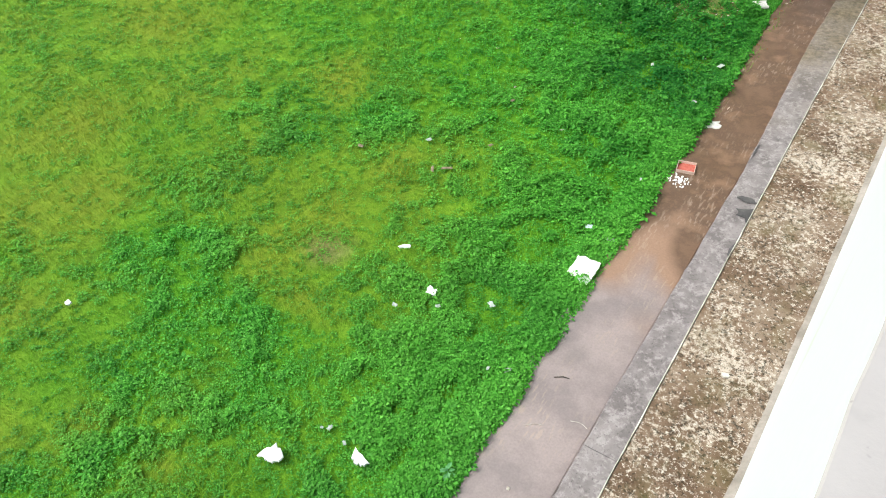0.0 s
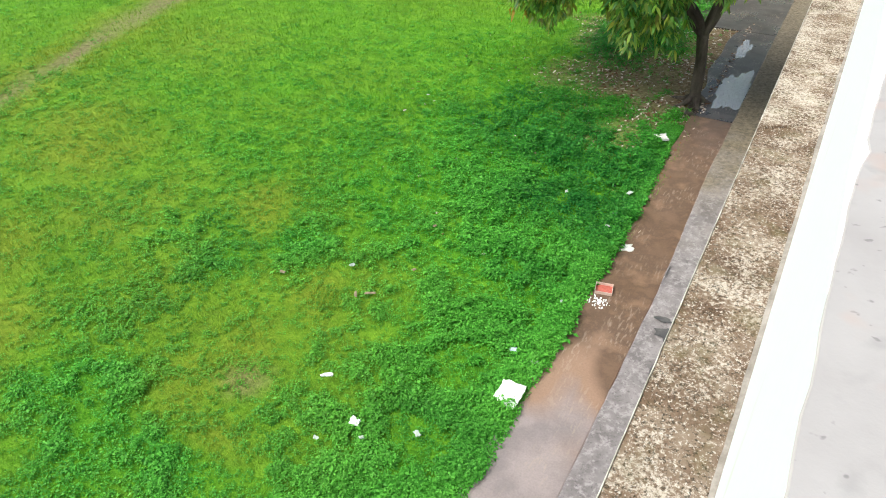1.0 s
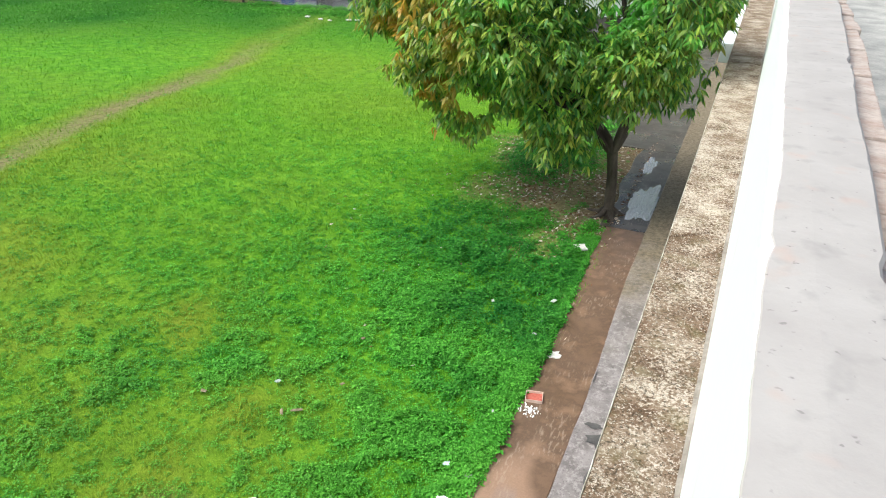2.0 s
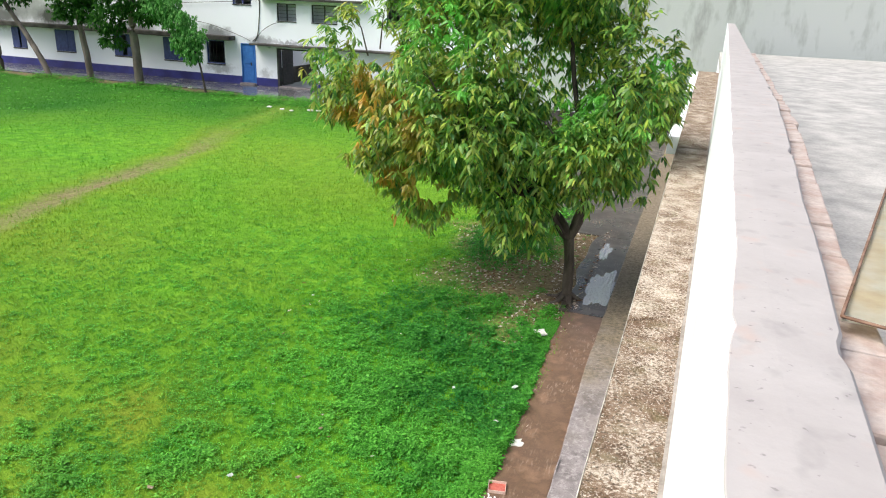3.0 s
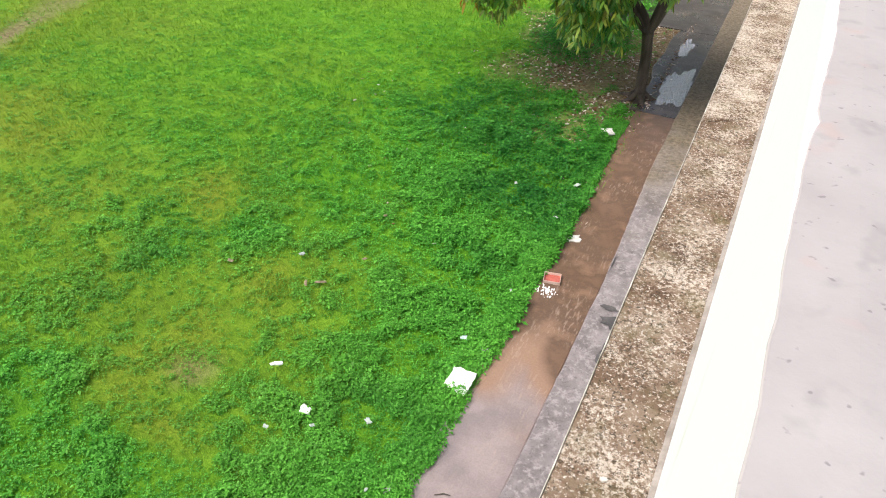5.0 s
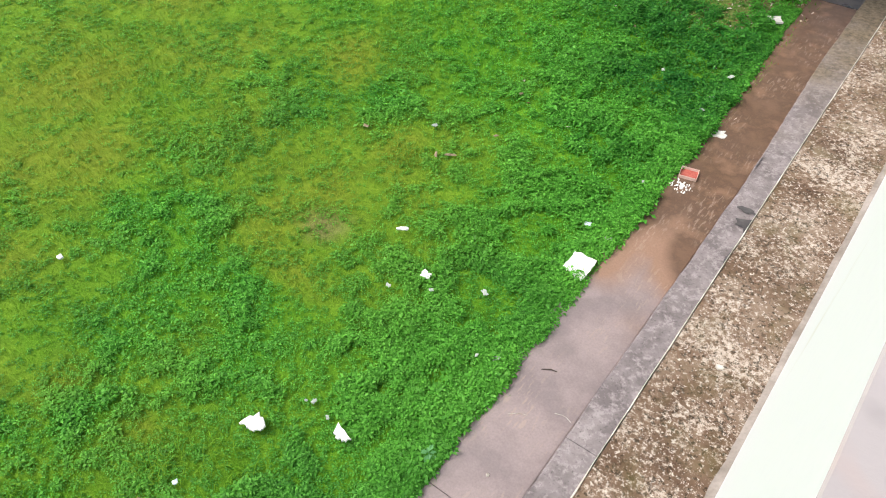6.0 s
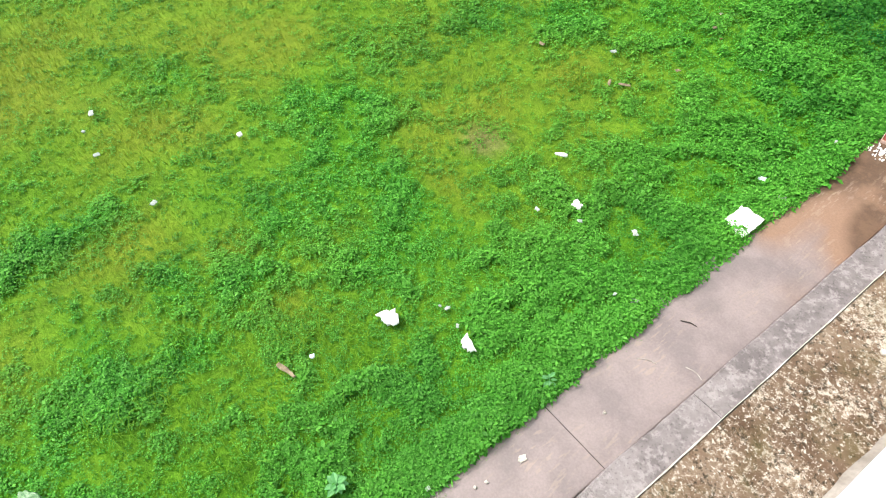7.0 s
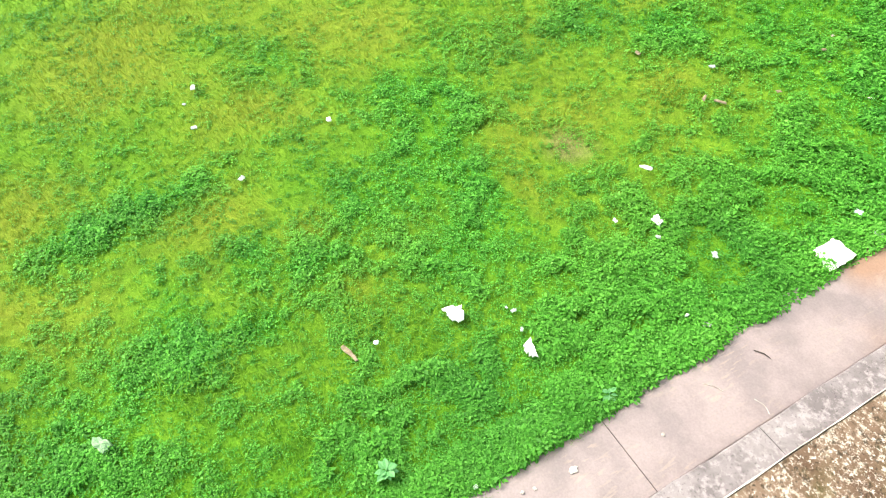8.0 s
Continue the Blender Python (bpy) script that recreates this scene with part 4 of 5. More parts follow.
    for k in range(4):
        part("gate_bar", box(GATE[0] + 0.185, GATE[0] + 0.205, FY + 0.24, FY + 1.18, 0.2 + 0.45 * k, 0.24 + 0.45 * k), M_DARKFRAME, leaf)
    # ground-floor windows
    for a, b in WINDOWS:
        w = part("window", box(a, b, FY - 0.03, FY + 0.02, 0.89, 0.945, 0.008), M_SHADE, house, "barred window with blue shutters")
        for c, d, e, f in ((a, a + 0.05, 0.95, 2.12), (b - 0.05, b, 0.95, 2.12), (a + 0.05, b - 0.05, 2.07, 2.12), (a + 0.05, b - 0.05, 0.95, 1.0)):
            part("window_frame", box(c, d, FY + 0.05, FY + 0.12, e, f), M_SHUTTER, w)
        if a != -25.78:
            sh = (0.5 if a < -38 else 0.62 if a in (-36.1, -28.55) else 0.42) * (b - a)
            part("shutter", box(a + 0.02, a + sh, FY - 0.02, FY + 0.015, 0.97, 2.1, 0.006), M_SHUTTER, w)
            part("shutter", box(b - 0.36 * (b - a), b - 0.02, FY - 0.02, FY + 0.015, 0.97, 2.1, 0.006), M_SHUTTER, w)
        for k in range(1, 6):
            x = a + (b - a) * k / 6
            part("bar", tube([(x, FY + 0.08, 1.0), (x, FY + 0.08, 2.07)], [0.009] * 2, 6), M_DARKFRAME, w)
    for a, b, c, d in UPPER:
        w = part("window", box(a, b, FY - 0.04, FY + 0.02, c - 0.05, c - 0.003, 0.006), M_SHADE, house, "dark upper window")
        for x0, x1, z0, z1 in ((a, a + 0.05, c, d), (b - 0.05, b, c, d), (a + 0.05, b - 0.05, d - 0.05, d), ((a + b) / 2 - 0.02, (a + b) / 2 + 0.02, c, d - 0.05)):
            part("window_frame", box(x0, x1, FY + 0.04, FY + 0.11, z0, z1), M_SHUTTER if a < -22 else M_DARKFRAME, w)
        for k in range(1, 5):
            z = c + (d - c) * k / 5
            part("bar", tube([(a + 0.05, FY + 0.14, z), (b - 0.05, FY + 0.14, z)], [0.008] * 2, 6), M_DARKFRAME, w)
    part("sun_shade", box(-52, -26.9, FY - 0.6, FY - 0.002, 2.20, 2.42, 0.03), M_SHADE, house, "blackened concrete sunshade")
    part("sun_shade", box(-26.2, -23.95, FY - 0.55, FY - 0.002, 2.18, 2.40, 0.03), M_SHADE, house, "blackened concrete sunshade")
    part("sun_shade", box(-22.75, -12.0, FY - 0.6, FY - 0.002, 2.05, 2.14, 0.02), M_SHADE, house, "grey concrete door canopy")
    part("sun_shade", box(-22.3, -16.5, FY - 0.5, FY - 0.002, 4.22, 4.33, 0.02), M_SHADE, house, "blackened concrete sunshade")
    part("plaque", box(-19.15, -18.58, FY - 0.03, FY - 0.002, 1.38, 1.64, 0.006), M_KERB, house, "small grey plaque")
    for z in (1.45, 1.51, 1.57):
        part("bar", box(-19.08, -18.66, FY - 0.034, FY - 0.0305, z - 0.012, z + 0.012), M_DARKFRAME, house)
    part("drain_pipe", tube([(-18.3, FY - 0.06, 0.42), (-18.3, FY - 0.06, 0.05), (-18.28, FY - 0.2, 0.02)], [0.03] * 3, 8), M_FOAM, house, "short white drain pipe")
    part("pipe", tube(smooth_line([(-22.4, FY - 0.03, 4.2), (-22.45, FY - 0.03, 3.4), (-22.6, FY - 0.03, 2.5), (-22.9, FY - 0.03, 2.2)]), [0.022] * 19, 6), M_SHADE, house, "thin stained pipe")
    apron = root("far_pavement", "wet grey concrete apron before the far building", "pavement", kind="structure")
    part("slab", box(-52, -21.6, 31.2, FY - 0.03, -0.04, 0.025, 0.01), M_WET, apron)
    part("slab", box(-21.59, 3.0, 30.6, FY - 0.03, -0.04, 0.03, 0.01), M_WET, apron)


build_far_building()


def build_annex():
    """A plain grey-plastered block that stands before the far end of the courtyard."""
    block = root("annex", "plain grey plastered block with a stained coping", "building", (0, 0, 0))
    part("wall", box(-8.6, 9.0, 31.2, 33.4, -0.05, 6.0, 0.02), M_GREYWALL, block)
    part("coping", box(-8.7, 9.1, 31.1, 33.5, 6.0, 6.15, 0.02), M_SHADE, block, "blackened concrete coping")
    part("plinth_band", box(-8.62, -1.7, 31.17, 31.198, 0.02, 0.5, 0.006), M_SHADE, block, "dark damp plinth")
    part("drain_pipe", tube([(-4.1, 31.12, 0.1), (-4.1, 31.12, 6.0)], [0.05] * 2, 8), M_SHADE, block, "dark rain pipe")


build_annex()


def cable(points, r):
    line = smooth_line(points, 8)
    thing("cable", tube(line, [r] * len(line), 5), M_CABLE, "thin black cable slung along the far wall", "cable", group="wall cables")


cable([(-31.0, 33.93, 2.9), (-28.5, 33.9, 3.05), (-26.0, 33.9, 3.0), (-24.0, 33.9, 2.55), (-23.0, 33.93, 2.2)], 0.014)
cable([(-21.0, 33.93, 3.22), (-21.6, 33.9, 3.1), (-22.3, 33.9, 2.7), (-22.75, 33.93, 2.16)], 0.014)
cable([(-34, 33.93, 3.9), (-30, 33.9, 3.75), (-26, 33.9, 3.95), (-22.4, 33.93, 4.15)], 0.012)


# ---- trees ----
def leaf_cloud(name, centres, outward, per, length, width, droop, mat, dry=None, lighter=None):
    """Whorls of long pointed drooping leaves at the twig ends."""
    s = len(centres)
    ang = rng.uniform(0, 2 * math.pi, (s, 1)) + np.arange(per) * (2 * math.pi / per) + rng.normal(0, 0.25, (s, per))
    ln = length * rng.uniform(0.6, 1.25, (s, per))
    d = np.stack([np.cos(ang), np.sin(ang), rng.normal(-droop, 0.35, (s, per))], -1) + 0.6 * outward[:, None, :]
    d /= np.linalg.norm(d, axis=-1, keepdims=True)
    up = np.broadcast_to(np.array([0, 0, 1.0]), d.shape)
    side = np.cross(d, up)
    side /= np.linalg.norm(side, axis=-1, keepdims=True) + 1e-6
    roll = rng.normal(0, 0.5, (s, per, 1))
    nrm = np.cross(side, d)
    side = side * np.cos(roll) + nrm * np.sin(roll)
    c = centres[:, None, :] + rng.normal(0, 0.02, (s, per, 3))
    l, w = ln[..., None], ln[..., None] * width
    sag = np.zeros_like(d)
    sag[..., 2] = -1
    p0 = c
    p1, p2 = c + d * l * 0.32 + side * w, c + d * l * 0.32 - side * w
    p3, p4 = c + d * l * 0.72 + side * w * 0.75 + sag * l * 0.10, c + d * l * 0.72 - side * w * 0.75 + sag * l * 0.10
    p5 = c + d * l + sag * l * 0.26
    v = np.stack([p0, p1, p2, p3, p4, p5], 2).reshape(-1, 3)
    b = np.arange(s * per)[:, None] * 6
    f = np.concatenate([b + [0, 2, 1], b + [1, 2, 4], b + [1, 4, 3], b + [3, 4, 5]], 0)
    extra = {} if dry is None else {"dry": np.repeat(np.clip(np.repeat(dry, per) + rng.normal(0, 0.12, s * per), 0, 1), 6)}
    if lighter is not None:
        extra["young"] = np.repeat(np.repeat(lighter, per), 6)
    return mesh_np(name, v, f, mat, **extra)


def lobe_points(lobes, n):
    """Points near the skin of overlapping lobes, and the way out of the crown there."""
    size = np.array([l[3] * l[4] + l[4] * l[5] + l[3] * l[5] for l in lobes])
    pick = rng.choice(len(lobes), n, p=size / size.sum())
    arr = np.array(lobes)[pick]
    d = rng.normal(0, 1, (n, 3))
    d /= np.linalg.norm(d, axis=1, keepdims=True)
    r = rng.uniform(0.22, 1.0, (n, 1)) ** 0.5
    lump = 0.66 + 0.58 * field(d[:, 0] * 2 + pick * 3.1, d[:, 1] * 2 + d[:, 2] * 2, 1.7)[:, None]
    return arr[:, :3] + d * r * lump * arr[:, 3:], d


def build_main_tree():
    bx, by = -2.726, 13.226
    tree = root("mango_tree", "leafy broad tree with drooping leaves, some turning orange, beside the pavement", "tree", (bx, by, 0))
    trunk = smooth_line([(0, 0, -0.1), (-0.01, 0, 0.25), (-0.03, 0.01, 0.7), (-0.07, 0.01, 1.08)], 5)
    r = [0.115 - 0.035 * min(1, i / 5) for i in range(len(trunk))]
    part("trunk", tube(trunk, r, 14, rough=0.22), M_BARK, tree, smooth=True)
    for a, length in ((2.8, 0.45), (3.9, 0.4), (0.4, 0.35), (5.2, 0.3)):
        part("root", tube([(0.06 * math.cos(a), 0.06 * math.sin(a), 0.12), (0.18 * math.cos(a), 0.18 * math.sin(a), 0.035), (length * math.cos(a), length * math.sin(a), -0.02)], [0.055, 0.04, 0.015], 7), M_BARK, tree, smooth=True)
    lobes = [(-4.6, 13.4, 3.9, 2.3, 2.0, 1.7), (-6.2, 13.2, 3.5, 1.05, 1.2, 1.1), (-5.2, 12.9, 1.95, 0.72, 0.75, 0.95), (-3.6, 12.8, 1.85, 0.85, 0.8, 0.9), (-2.2, 13.2, 3.4, 0.85, 1.1, 1.45),
             (-3.2, 13.5, 5.0, 1.5, 1.4, 0.9), (-5.9, 12.7, 2.45, 0.62, 0.7, 0.6), (-4.3, 12.2, 2.9, 1.2, 0.9, 1.0), (-2.6, 12.5, 2.6, 0.75, 0.7, 0.75), (-2.1, 13.4, 2.5, 0.55, 0.7, 0.6), (-1.85, 13.8, 3.5, 0.5, 0.8, 1.0), (-6.6, 13.2, 3.0, 0.55, 0.6, 0.4), (-5.0, 13.8, 5.0, 1.2, 1.2, 0.7)]
    fork = Vector((-0.07, 0.01, 1.05))
    for i, l in enumerate(lobes):
        end = Vector((l[0] - bx, l[1] - by, l[2]))
        right = end.x > -0.9
        knee = Vector((0.12, 0.1, 1.8)) if right else Vector((-0.42, 0.0, 1.55))
        mid = knee.lerp(end, 0.5) + Vector((0.1 * math.sin(i * 2.1), 0.1 * math.cos(i * 1.7), 0.18))
        line = smooth_line([fork, knee, mid, end], 5)
        rad = [0.055 * (1 - j / len(line)) ** 0.8 + 0.010 for j in range(len(line))]
        part("limb", tube(line, rad, 8, rough=0.2), M_BARK, tree, smooth=True)
    bm = bmesh.new()
    pts, out = lobe_points(lobes, 10200)
    hollow = field(pts[:, 0] * 0.9 + pts[:, 1] * 0.5, pts[:, 2] + 0.4 * pts[:, 1], 1.5)
    keep = (pts[:, 2] > 0.75) & (hollow > 0.30 + 0.12 * np.clip((pts[:, 2] - 3.3) / 0.7, 0, 1) + 0.12 * np.clip((-pts[:, 0] - 4.6) / 1.2, 0, 1) * np.clip((pts[:, 2] - 3.2) / 0.8, 0, 1))
    pts, out = pts[keep], out[keep]
    lobe_c = np.array(lobes)[:, :3]
    for p in pts[::60]:
        c = lobe_c[np.argmin(np.linalg.norm(lobe_c - p, axis=1))]
        a, b = Vector(c).lerp(Vector(p), 0.4) + Vector((0, 0, -0.12)), Vector(p)
        m = a.lerp(b, 0.55) + Vector((0, 0, 0.10))
        tube([(q.x - bx, q.y - by, q.z) for q in (a, m, b)], [0.014, 0.009, 0.004], 4, bm)
    tagged(part("twig_work", bm, M_BARK, tree), kind="stuff")
    patch = np.clip((field(pts[:, 0] + pts[:, 1] * 0.6, pts[:, 2] - pts[:, 1] * 0.4, 2.6) - 0.55) * 7, 0, 1)
    side = np.clip((-pts[:, 0] - 4.3) / 1.8, 0, 1) * np.clip((3.9 - pts[:, 2]) / 0.8, 0.12, 1)
    dry = np.clip(patch * side * 0.95 + 0.4 * side * rng.random(len(pts)) + 0.12 * patch, 0, 0.9)
    lighter = 0.85 * np.clip((field(pts[:, 0] * 1.1 + 4.0, pts[:, 2] + pts[:, 1] * 0.7, 2.3) - 0.74) * 9, 0, 1) * np.clip((pts[:, 2] - 2.7) / 0.5, 0, 1)
    local = pts - np.array([bx, by, 0])
    crown = new("crown", leaf_cloud("crown", local, out, 8, 0.138, 0.150, 0.7, M_TREE, dry, lighter))
    crown.parent = tree
    tagged(crown, "drooping long green leaves, orange at the tips", kind="stuff")


build_main_tree()


def build_far_tree(x, y, trunk, radii, lobes, n, droop, pale=True, label="slender tree with pale trunk before the far building", leaf=0.2, mat=None):
    tree = root("courtyard_tree", label, "tree", (x, y, 0), group="trees before the far building")
    line = smooth_line(trunk, 5)
    rad = [radii[0] + (radii[1] - radii[0]) * i / (len(line) - 1) for i in range(len(line))]
    part("trunk", tube(line, rad, 10, rough=0.2), M_BARK_PALE if pale else M_BARK, tree, smooth=True)
    top = Vector(trunk[-1])
    start = Vector(trunk[-2]).lerp(top, 0.4)
    for l in lobes:
        end = Vector(l[:3])
        ln = smooth_line([start, start.lerp(end, 0.5) + Vector((0, 0, 0.25)), end], 4)
        part("limb", tube(ln, [radii[1] * 0.5 * (1 - j / len(ln)) + 0.010 for j in range(len(ln))], 6), M_BARK, tree, smooth=True)
    pts, out = lobe_points(lobes, n)
    crown = new("crown", leaf_cloud("crown", pts, out, 8, leaf, 0.17, droop, mat or M_FAR_LEAF))
    crown.parent = tree
    tagged(crown, kind="stuff")


build_far_tree(-36.9, 31.0, [(0, 0, -0.1), (0.0, 0, 1.2), (-0.3, 0, 3.0), (-0.4, 0, 5.0)], (0.14, 0.09), [(-0.6, 0, 5.6, 1.8, 1.6, 1.3), (0.9, 0, 5.2, 1.4, 1.3, 1.0), (-1.8, 0, 4.3, 1.6, 1.2, 1.0), (1.6, 0, 4.0, 1.2, 1.0, 0.7)], 900, 0.5)
build_far_tree(-33.0, 30.6, [(0, 0, -0.1), (-0.5, 0, 0.9), (-1.5, 0.1, 2.2), (-2.6, 0.1, 3.6), (-3.2, 0.1, 4.6)], (0.15, 0.09), [(-3.4, 0, 5.3, 1.7, 1.5, 1.0), (-1.8, 0, 5.6, 1.5, 1.4, 0.9), (-4.6, 0, 4.3, 1.5, 1.1, 0.9)], 700, 0.5)
build_far_tree(-30.7, 31.0, [(0, 0, -0.1), (-0.1, 0, 1.1), (-0.3, 0, 2.6), (-0.4, 0, 4.6)], (0.17, 0.12), [(-0.2, -0.2, 4.6, 1.7, 1.5, 1.3), (0.5, -0.2, 3.4, 0.8, 0.8, 0.6), (-0.9, -0.2, 3.3, 0.6, 0.8, 0.6)], 900, 0.5)
build_far_tree(-27.4, 30.8, [(0, 0, -0.1), (-0.05, 0, 1.2), (-0.1, 0, 2.8), (0.0, 0, 4.8)], (0.22, 0.16), [(0.2, -0.2, 4.5, 2.0, 1.6, 1.3), (-1.2, -0.3, 3.0, 0.9, 0.8, 0.7), (-1.1, -0.3, 2.0, 0.7, 0.6, 0.3), (1.3, -0.3, 3.5, 0.9, 0.8, 0.6)], 1300, 0.6)
build_far_tree(-23.0, 30.2, [(0, 0, -0.1), (-0.12, 0, 0.6), (-0.25, 0, 1.3), (-0.6, 0, 2.4)], (0.06, 0.035), [(-0.55, -0.1, 2.55, 0.75, 0.6, 0.55), (-0.45, -0.2, 1.9, 0.5, 0.5, 0.6), (-1.3, -0.1, 3.2, 0.9, 0.7, 0.6), (-2.1, -0.1, 3.8, 1.0, 0.7, 0.6), (-1.1, -0.2, 2.3, 0.5, 0.5, 0.6)], 1700, 2.0, False, "young tree with fine drooping bright leaves", 0.13, M_YOUNG_LEAF)


# ---- litter ----
def flake(name, x, y, z, rx, ry, thick, mat, label, category, seed, turn=0.0, group="", tilt=0.0):
    """A torn, uneven piece with a lumpy face and ragged edge."""
    random.seed(seed)
    bm = bmesh.new()
    n = 16
    ring = []
    for k in range(n):
        a = 2 * math.pi * k / n
        sq = 1 / max(abs(math.cos(a)), abs(math.sin(a))) ** 0.55
        s = sq * random.uniform(0.62, 1.08)
        ring.append((rx * math.cos(a) * s, ry * math.sin(a) * s))
    low = [bm.verts.new((px, py, 0)) for px, py in ring]
    top = [bm.verts.new((px * 0.96, py * 0.96, thick * random.uniform(0.7, 1.0))) for px, py in ring]
    inner = [bm.verts.new((px * 0.55, py * 0.55, thick * random.uniform(0.85, 1.25))) for px, py in ring]
    mid = bm.verts.new((0, 0, thick))
    for k in range(n):
        j = (k + 1) % n
        bm.faces.new((low[k], low[j], top[j], top[k]))
        bm.faces.new((top[k], top[j], inner[j], inner[k]))
        bm.faces.new((inner[k], inner[j], mid))
    bm.faces.new(low[::-1])
    ob = thing(name, bm, mat, label, category, group=group)
    ob.matrix_world = pose(x, y, z, tilt, tilt * 0.6, turn)
    return ob


def plate(name, x, y, z, corners, right, thick, label, seed, group=""):
    """A snapped flat piece of foam: straight sides, a little jagged, given across and along a direction."""
    random.seed(seed)
    rx, ry = right
    ring = []
    for (a, b), (c, d) in zip(corners, corners[1:] + corners[:1]):
        for k in range(4):
            u = k / 4
            j = random.uniform(-0.012, 0.012) if k else 0.0
            p, q = a + (c - a) * u + j, b + (d - b) * u + j
            ring.append((p * rx - q * ry, p * ry + q * rx))
    bm = bmesh.new()
    low = [bm.verts.new((p, q, 0)) for p, q in ring]
    rim = [bm.verts.new((p, q, thick * 0.8)) for p, q in ring]
    top = [bm.verts.new((p * 0.94, q * 0.94, thick * random.uniform(0.95, 1.08))) for p, q in ring]
    mid = bm.verts.new((0, 0, thick * 1.1))
    n = len(ring)
    for k in range(n):
        j = (k + 1) % n
        bm.faces.new((low[k], low[j], rim[j], rim[k]))
        bm.faces.new((rim[k], rim[j], top[j], top[k]))
        bm.faces.new((top[k], top[j], mid))
    bm.faces.new(low[::-1])
    ob = thing(name, bm, M_FOAM, label, "foam", group=group)
    ob.matrix_world = pose(x, y, z, 1, -1, 0)


plate("foam_sheet", -2.709, 6.408, 0.075, [(-0.045, 0.17), (0.04, 0.135), (0.147, 0.08), (0.10, -0.04), (0.02, -0.175), (-0.06, -0.10), (-0.145, -0.03), (-0.09, 0.06)], (0.889, 0.457), 0.012, "torn white foam sheet lying on the lawn edge", 1)
plate("foam_piece", -3.805, 3.644, 0.075, [(-0.085, 0.06), (0.075, 0.075), (0.075, -0.06), (0.03, -0.075), (-0.02, -0.04), (-0.05, -0.005)], (0.41, 0.91), 0.02, "broken white foam piece lying in the weeds", 2, "foam pieces")
plate("foam_piece", -3.252, 3.97, 0.075, [(0.02, 0.09), (0.045, -0.08), (0.0, -0.06), (-0.04, -0.02), (-0.045, 0.03)], (0.41, 0.91), 0.02, "narrow broken white foam piece in the weeds", 3, "foam pieces")
flake("foam_piece", -3.709, 5.533, 0.065, 0.055, 0.05, 0.018, M_FOAM, "small white foam lump in the weeds", "foam", 4, 0, "foam pieces")
flake("foam_piece", -4.236, 5.853, 0.065, 0.060, 0.022, 0.014, M_FOAM, "small white foam lump in the weeds", "foam", 5, 30, "foam pieces")
flake("foam_piece", -6.432, 3.756, 0.065, 0.032, 0.028, 0.018, M_FOAM, "small white foam lump in the weeds", "foam", 6, 0, "foam pieces")
for i, (x, y, s) in enumerate([(-3.903, 5.252, 0.035), (-3.576, 5.43, 0.035), (-3.605, 4.054, 0.035), (-3.427, 4.014, 0.03), (-3.655, 4.024, 0.02), (-2.744, 5.183, 0.05), (-2.883, 5.114, 0.025), (-3.199, 5.678, 0.05), (-2.675, 6.876, 0.055), (-4.982, 7.302, 0.05),
                               (-2.774, 7.787, 0.035), (-2.803, 9.292, 0.045), (-2.813, 9.599, 0.05), (-2.793, 10.124, 0.06), (-3.497, 9.797, 0.04), (-7.735, 2.757, 0.06), (-7.517, 2.598, 0.03), (-7.101, 2.579, 0.05), (-6.15, 2.747, 0.055), (-6.507, 11.56, 0.04), (-2.655, 4.123, 0.035), (-2.595, 3.103, 0.03)]):
    flake("paper_scrap", x, y, 0.06, s * 0.75, s * 0.5, 0.008, M_SCRAP, "small pale scrap of paper caught in the weeds", "paper", 20 + i, i * 47, "paper scraps", 6)
flake("plastic_scrap", -2.908, 6.945, 0.045, 0.045, 0.03, 0.015, M_PALE_BLUE, "pale blue plastic scrap on the weeds", "plastic", 60, 20, "plastic scraps")
flake("plastic_scrap", -3.909, 3.033, 0.06, 0.024, 0.02, 0.012, M_PALE_BLUE, "pale blue plastic scrap on the weeds", "plastic", 61, 70, "plastic scraps")
flake("paper_card", -2.50, 9.01, 0.031, 0.095, 0.085, 0.01, M_PAPER, "creased white paper card on the wet pavement", "paper", 62, 20)
flake("paper_card", -2.87, 11.74, 0.06, 0.14, 0.09, 0.03, M_PAPER, "soggy white paper bundle at the lawn edge", "paper", 63, 30)
def build_crumbs():
    random.seed(31)
    bm = bmesh.new()
    for _ in range(64):
        x, y = random.gauss(-2.46, 0.05), random.gauss(7.99, 0.04)
        r = random.uniform(0.006, 0.018)
        m = Matrix.LocRotScale((x, y, 0.031 + r * 0.4), Euler((random.uniform(0, 3), random.uniform(0, 3), random.uniform(0, 3))), (r, r * random.uniform(0.5, 1), r * 0.5))
        bmesh.ops.create_icosphere(bm, subdivisions=1, radius=1.0, matrix=m)
    thing("foam_crumbs", bm, M_FOAM, "heap of crumbled white foam on the pavement", "foam crumbs", kind="stuff")


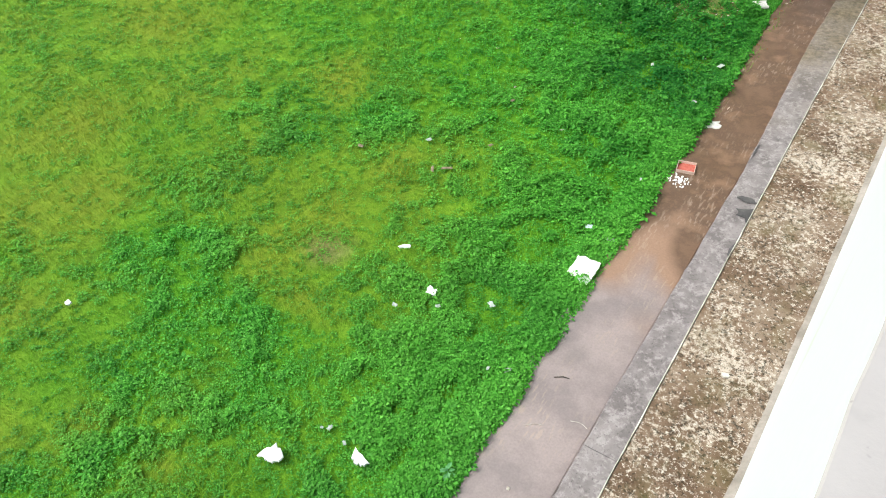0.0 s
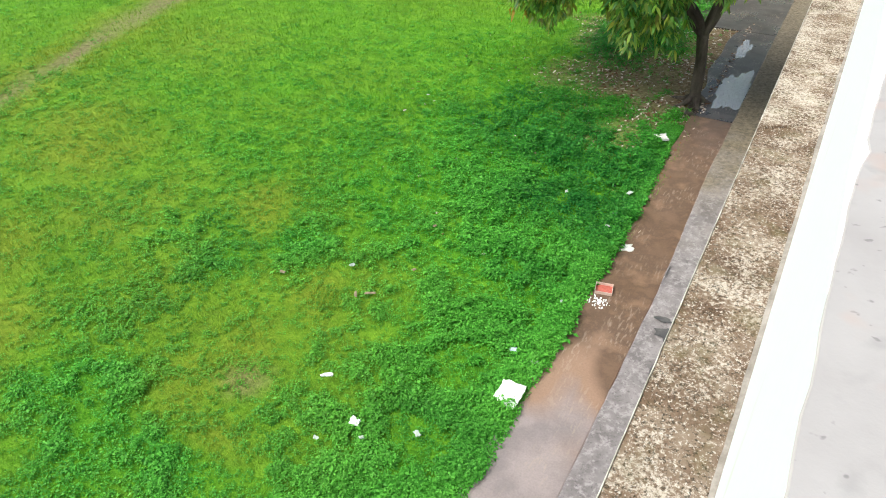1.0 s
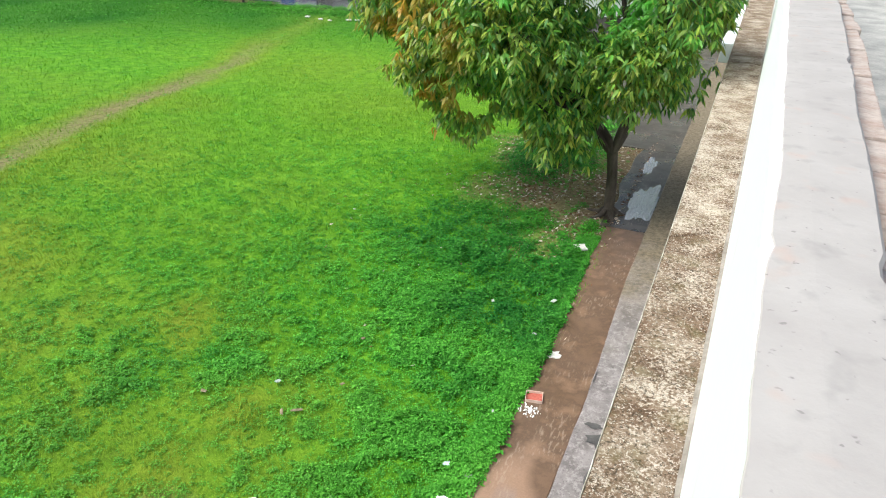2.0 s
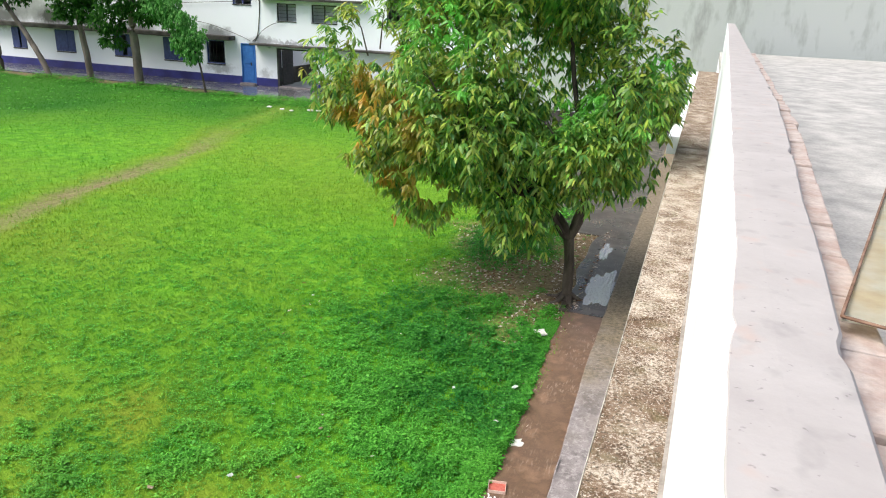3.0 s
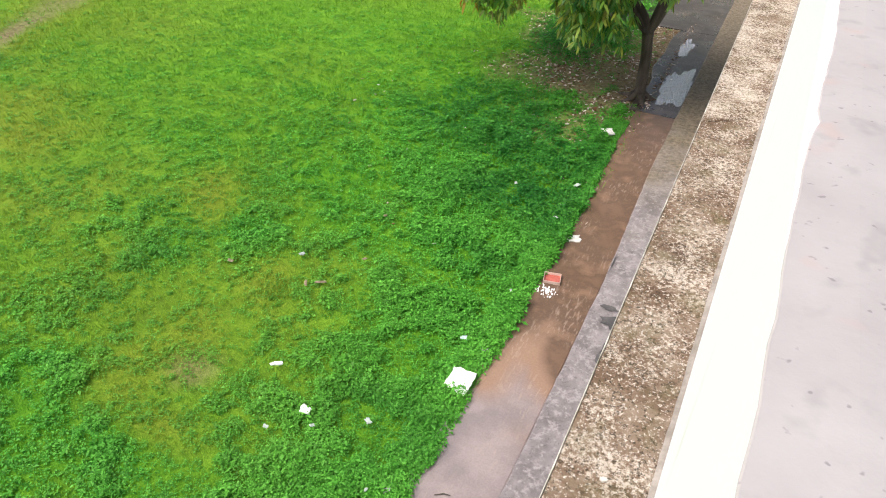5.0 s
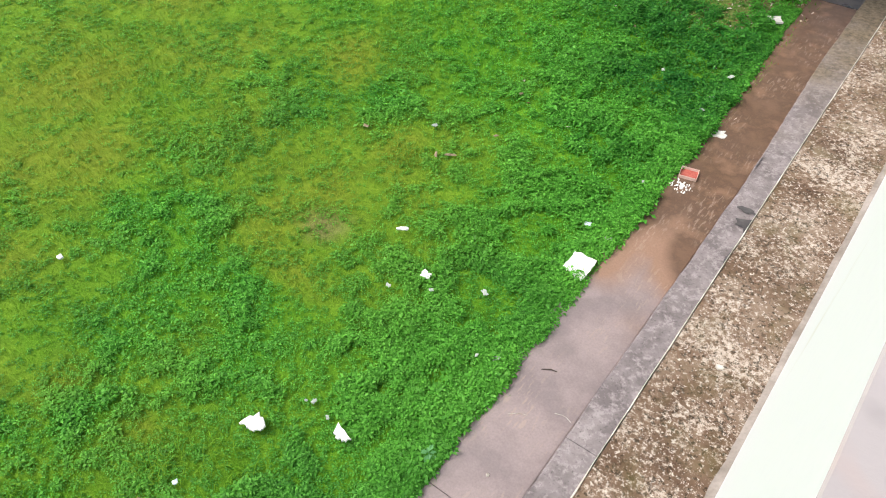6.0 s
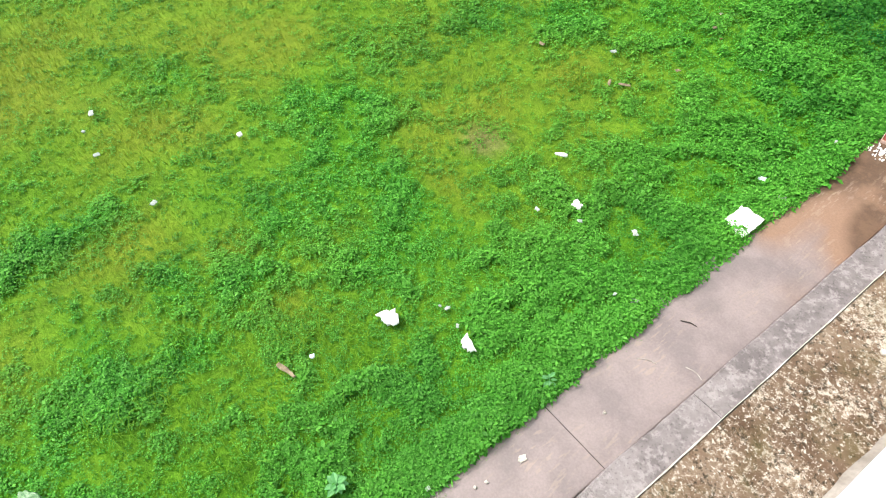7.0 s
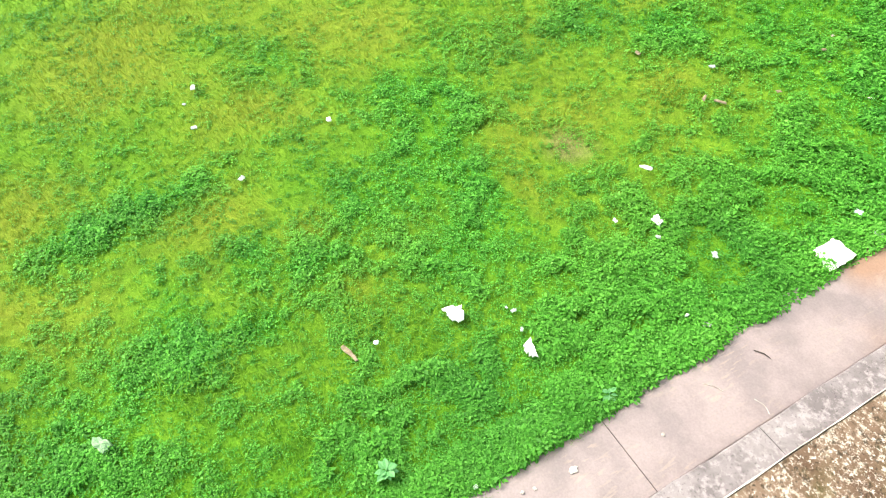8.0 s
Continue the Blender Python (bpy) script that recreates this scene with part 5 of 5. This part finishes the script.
build_crumbs()
for i, (x, y) in enumerate([(-18.1, 28.0), (-17.3, 27.7), (-16.2, 28.1), (-15.9, 28.2), (-16.8, 27.6), (-24.5, 30.9), (-26.0, 31.6), (-26.3, 31.3)]):
    flake("paper_scrap", x, y, 0.04, 0.16 if 1 < i < 4 else 0.1, 0.09, 0.04, M_PAPER, "pale scrap of paper by the far pavement", "paper", 80 + i, i * 31, "paper scraps", 8)
for i, (x, y) in enumerate([(-2.26, 4.36), (-2.37, 3.71), (-2.42, 3.35), (-2.40, 3.43)]):
    flake("pebble", x, y, 0.029, 0.035 if i == 1 else 0.014, 0.028 if i == 1 else 0.012, 0.015, M_LIP, "pale cement crumb on the pavement", "pebble", 100 + i, i * 60, "cement crumbs")
flake("cement_crumb", -1.223, 4.107, ZL + 0.002, 0.016, 0.011, 0.01, M_LIP, "white cement crumb on the mossy ledge", "pebble", 110, 20)
flake("dry_leaf", -4.555, 7.0, 0.05, 0.07, 0.018, 0.008, M_TAN, "curled tan dry leaf on the grass", "leaf", 111, 35, "dry leaves", 8)
flake("dry_leaf", -4.673, 6.921, 0.05, 0.06, 0.016, 0.008, M_TAN, "curled tan dry leaf on the grass", "leaf", 112, 120, "dry leaves", 8)
flake("dry_leaf", -5.581, 6.862, 0.05, 0.035, 0.022, 0.008, M_TAN, "orange-brown dry leaf on the grass", "leaf", 113, 10, "dry leaves", 8)
flake("dry_leaf", -4.357, 7.552, 0.05, 0.03, 0.018, 0.008, M_TAN, "orange-brown dry leaf on the grass", "leaf", 114, 70, "dry leaves", 8)
flake("dry_leaf", -3.935, 2.825, 0.06, 0.095, 0.022, 0.01, M_TAN, "curled broad brown dry leaf on the grass", "leaf", 115, 20, "dry leaves", 8)
flake("dry_leaf", -4.574, 8.381, 0.05, 0.03, 0.018, 0.008, M_TAN, "orange-brown dry leaf on the grass", "leaf", 116, 70, "dry leaves", 8)


def build_carton():
    """A small open carton, red inside, with pale board sides."""
    c = root("small_carton", "small open carton with red inside and pale sides", "carton", (-2.47, 8.19, 0.03))
    c.matrix_world = pose(-2.47, 8.19, 0.03, 0, 0, 12)
    part("bottom", box(-0.083, 0.083, -0.073, 0.073, 0.0, 0.006), M_RED, c, "red carton floor")
    for x0, x1, y0, y1 in ((-0.088, 0.088, 0.073, 0.078), (-0.088, 0.088, -0.078, -0.073), (-0.088, -0.083, -0.073, 0.073), (0.083, 0.088, -0.073, 0.073)):
        part("side", box(x0, x1, y0, y1, 0.0, 0.035, 0.0012), M_CARD, c, "pale pink board side")


build_carton()
thing("twig", tube([(-2.42, 5.32, 0.038), (-2.36, 5.36, 0.04), (-2.31, 5.37, 0.038)], [0.004, 0.005, 0.003], 6), M_BARK, "short dark twig on the wet pavement", "twig")
for line in ([(-2.41, 4.84, 0.034), (-2.35, 4.89, 0.036), (-2.29, 4.915, 0.034)], [(-2.14, 5.05, 0.034), (-2.07, 5.07, 0.036), (-2.01, 5.055, 0.034)]):
    thing("straw", tube(smooth_line(line), [0.0022] * 13, 5), M_LIP, "thin pale straw on the wet pavement", "straw", group="straws")



def build_broadleaf(x, y, count, length, seed):
    """A low plant with larger pale leaves, folded along the midrib."""
    random.seed(seed)
    plant = root("broadleaf_plant", "low plant with larger pale green leaves among the weeds", "plant", (x, y, 0.02), group="broadleaf plants")
    for k in range(count):
        a, up = k * 2.4 + random.uniform(-0.2, 0.2), random.uniform(0.15, 0.8)
        ln = length * random.uniform(0.65, 1.1)
        d = Vector((math.cos(a) * math.cos(up), math.sin(a) * math.cos(up), math.sin(up)))
        side = Vector((-math.sin(a), math.cos(a), 0))
        foot = Vector((0, 0, 0.05 + 0.05 * k / count)) + d * 0.01
        bm = bmesh.new()
        rows = []
        for u, w in ((0.0, 0.02), (0.2, 0.16), (0.45, 0.26), (0.7, 0.2), (0.9, 0.08), (1.0, 0.01)):
            c = foot + d * ln * u + Vector((0, 0, -0.35 * ln * u * u))
            rows.append([bm.verts.new(c + side * w * ln * q + Vector((0, 0, abs(q) * w * ln * 0.35))) for q in (-1, 0, 1)])
        for p, q in zip(rows, rows[1:]):
            for j in (0, 1):
                bm.faces.new((p[j], p[j + 1], q[j + 1], q[j]))
        part("leaf", bm, M_BROAD, plant)
    part("stem", tube([(0, 0, -0.03), (0.004, 0, 0.05), (0.0, 0.003, 0.11)], [0.005, 0.004, 0.003], 6), M_BROAD, plant)


build_broadleaf(-2.97, 2.66, 12, 0.085, 51)
build_broadleaf(-2.66, 4.22, 8, 0.06, 52)


def build_long_grass():
    """Loose tufts of long thin blades beside the bare spots."""
    spots = [(-3.91, 3.27, 0.14), (-3.70, 3.32, 0.10), (-4.1, 3.02, 0.08), (-4.37, 1.97, 0.10), (-4.32, 1.65, 0.08), (-4.74, 2.3, 0.09), (-4.9, 6.7, 0.12), (-3.55, 2.2, 0.10), (-3.3, 1.6, 0.10)]
    bits = []
    for cx, cy, spread in spots:
        n = 70
        x, y = cx + rng.normal(0, spread, n), cy + rng.normal(0, spread, n)
        ln, a = rng.uniform(0.07, 0.16, n), rng.uniform(0, 2 * math.pi, n)
        b = np.stack([x, y, ground_z(x, y)], -1)
        out = np.stack([np.cos(a), np.sin(a), np.zeros(n)], -1) * ln[:, None]
        side = np.stack([-np.sin(a), np.cos(a), np.zeros(n)], -1) * 0.0024
        up = np.stack([np.zeros(n), np.zeros(n), ln], -1)
        m = b + 0.45 * out + 0.6 * up
        bits.append(np.stack([b - side, b + side, m + side, m - side], 1).reshape(-1, 3))
        bits.append(np.stack([m - side, m + side, b + out + 0.62 * up + side * 0.2, b + out + 0.62 * up - side * 0.2], 1).reshape(-1, 3))
    v = np.concatenate(bits)
    dry = dryness(v[:, 0], v[:, 1])
    tagged(new("long_grass", mesh_np("long_grass", v, np.arange(len(v)).reshape(-1, 4), M_BLADE, dry=dry, deep=dry * 0)), "loose tufts of long thin grass blades", "grass", kind="stuff")


flake("plastic_bag", -4.18, 1.04, 0.07, 0.085, 0.05, 0.03, M_BAG, "crumpled pale green plastic bag among the weeds", "plastic bag", 130, 25, "", 10)
build_fallen_leaves()
build_long_grass()
build_weeds()
build_grass()
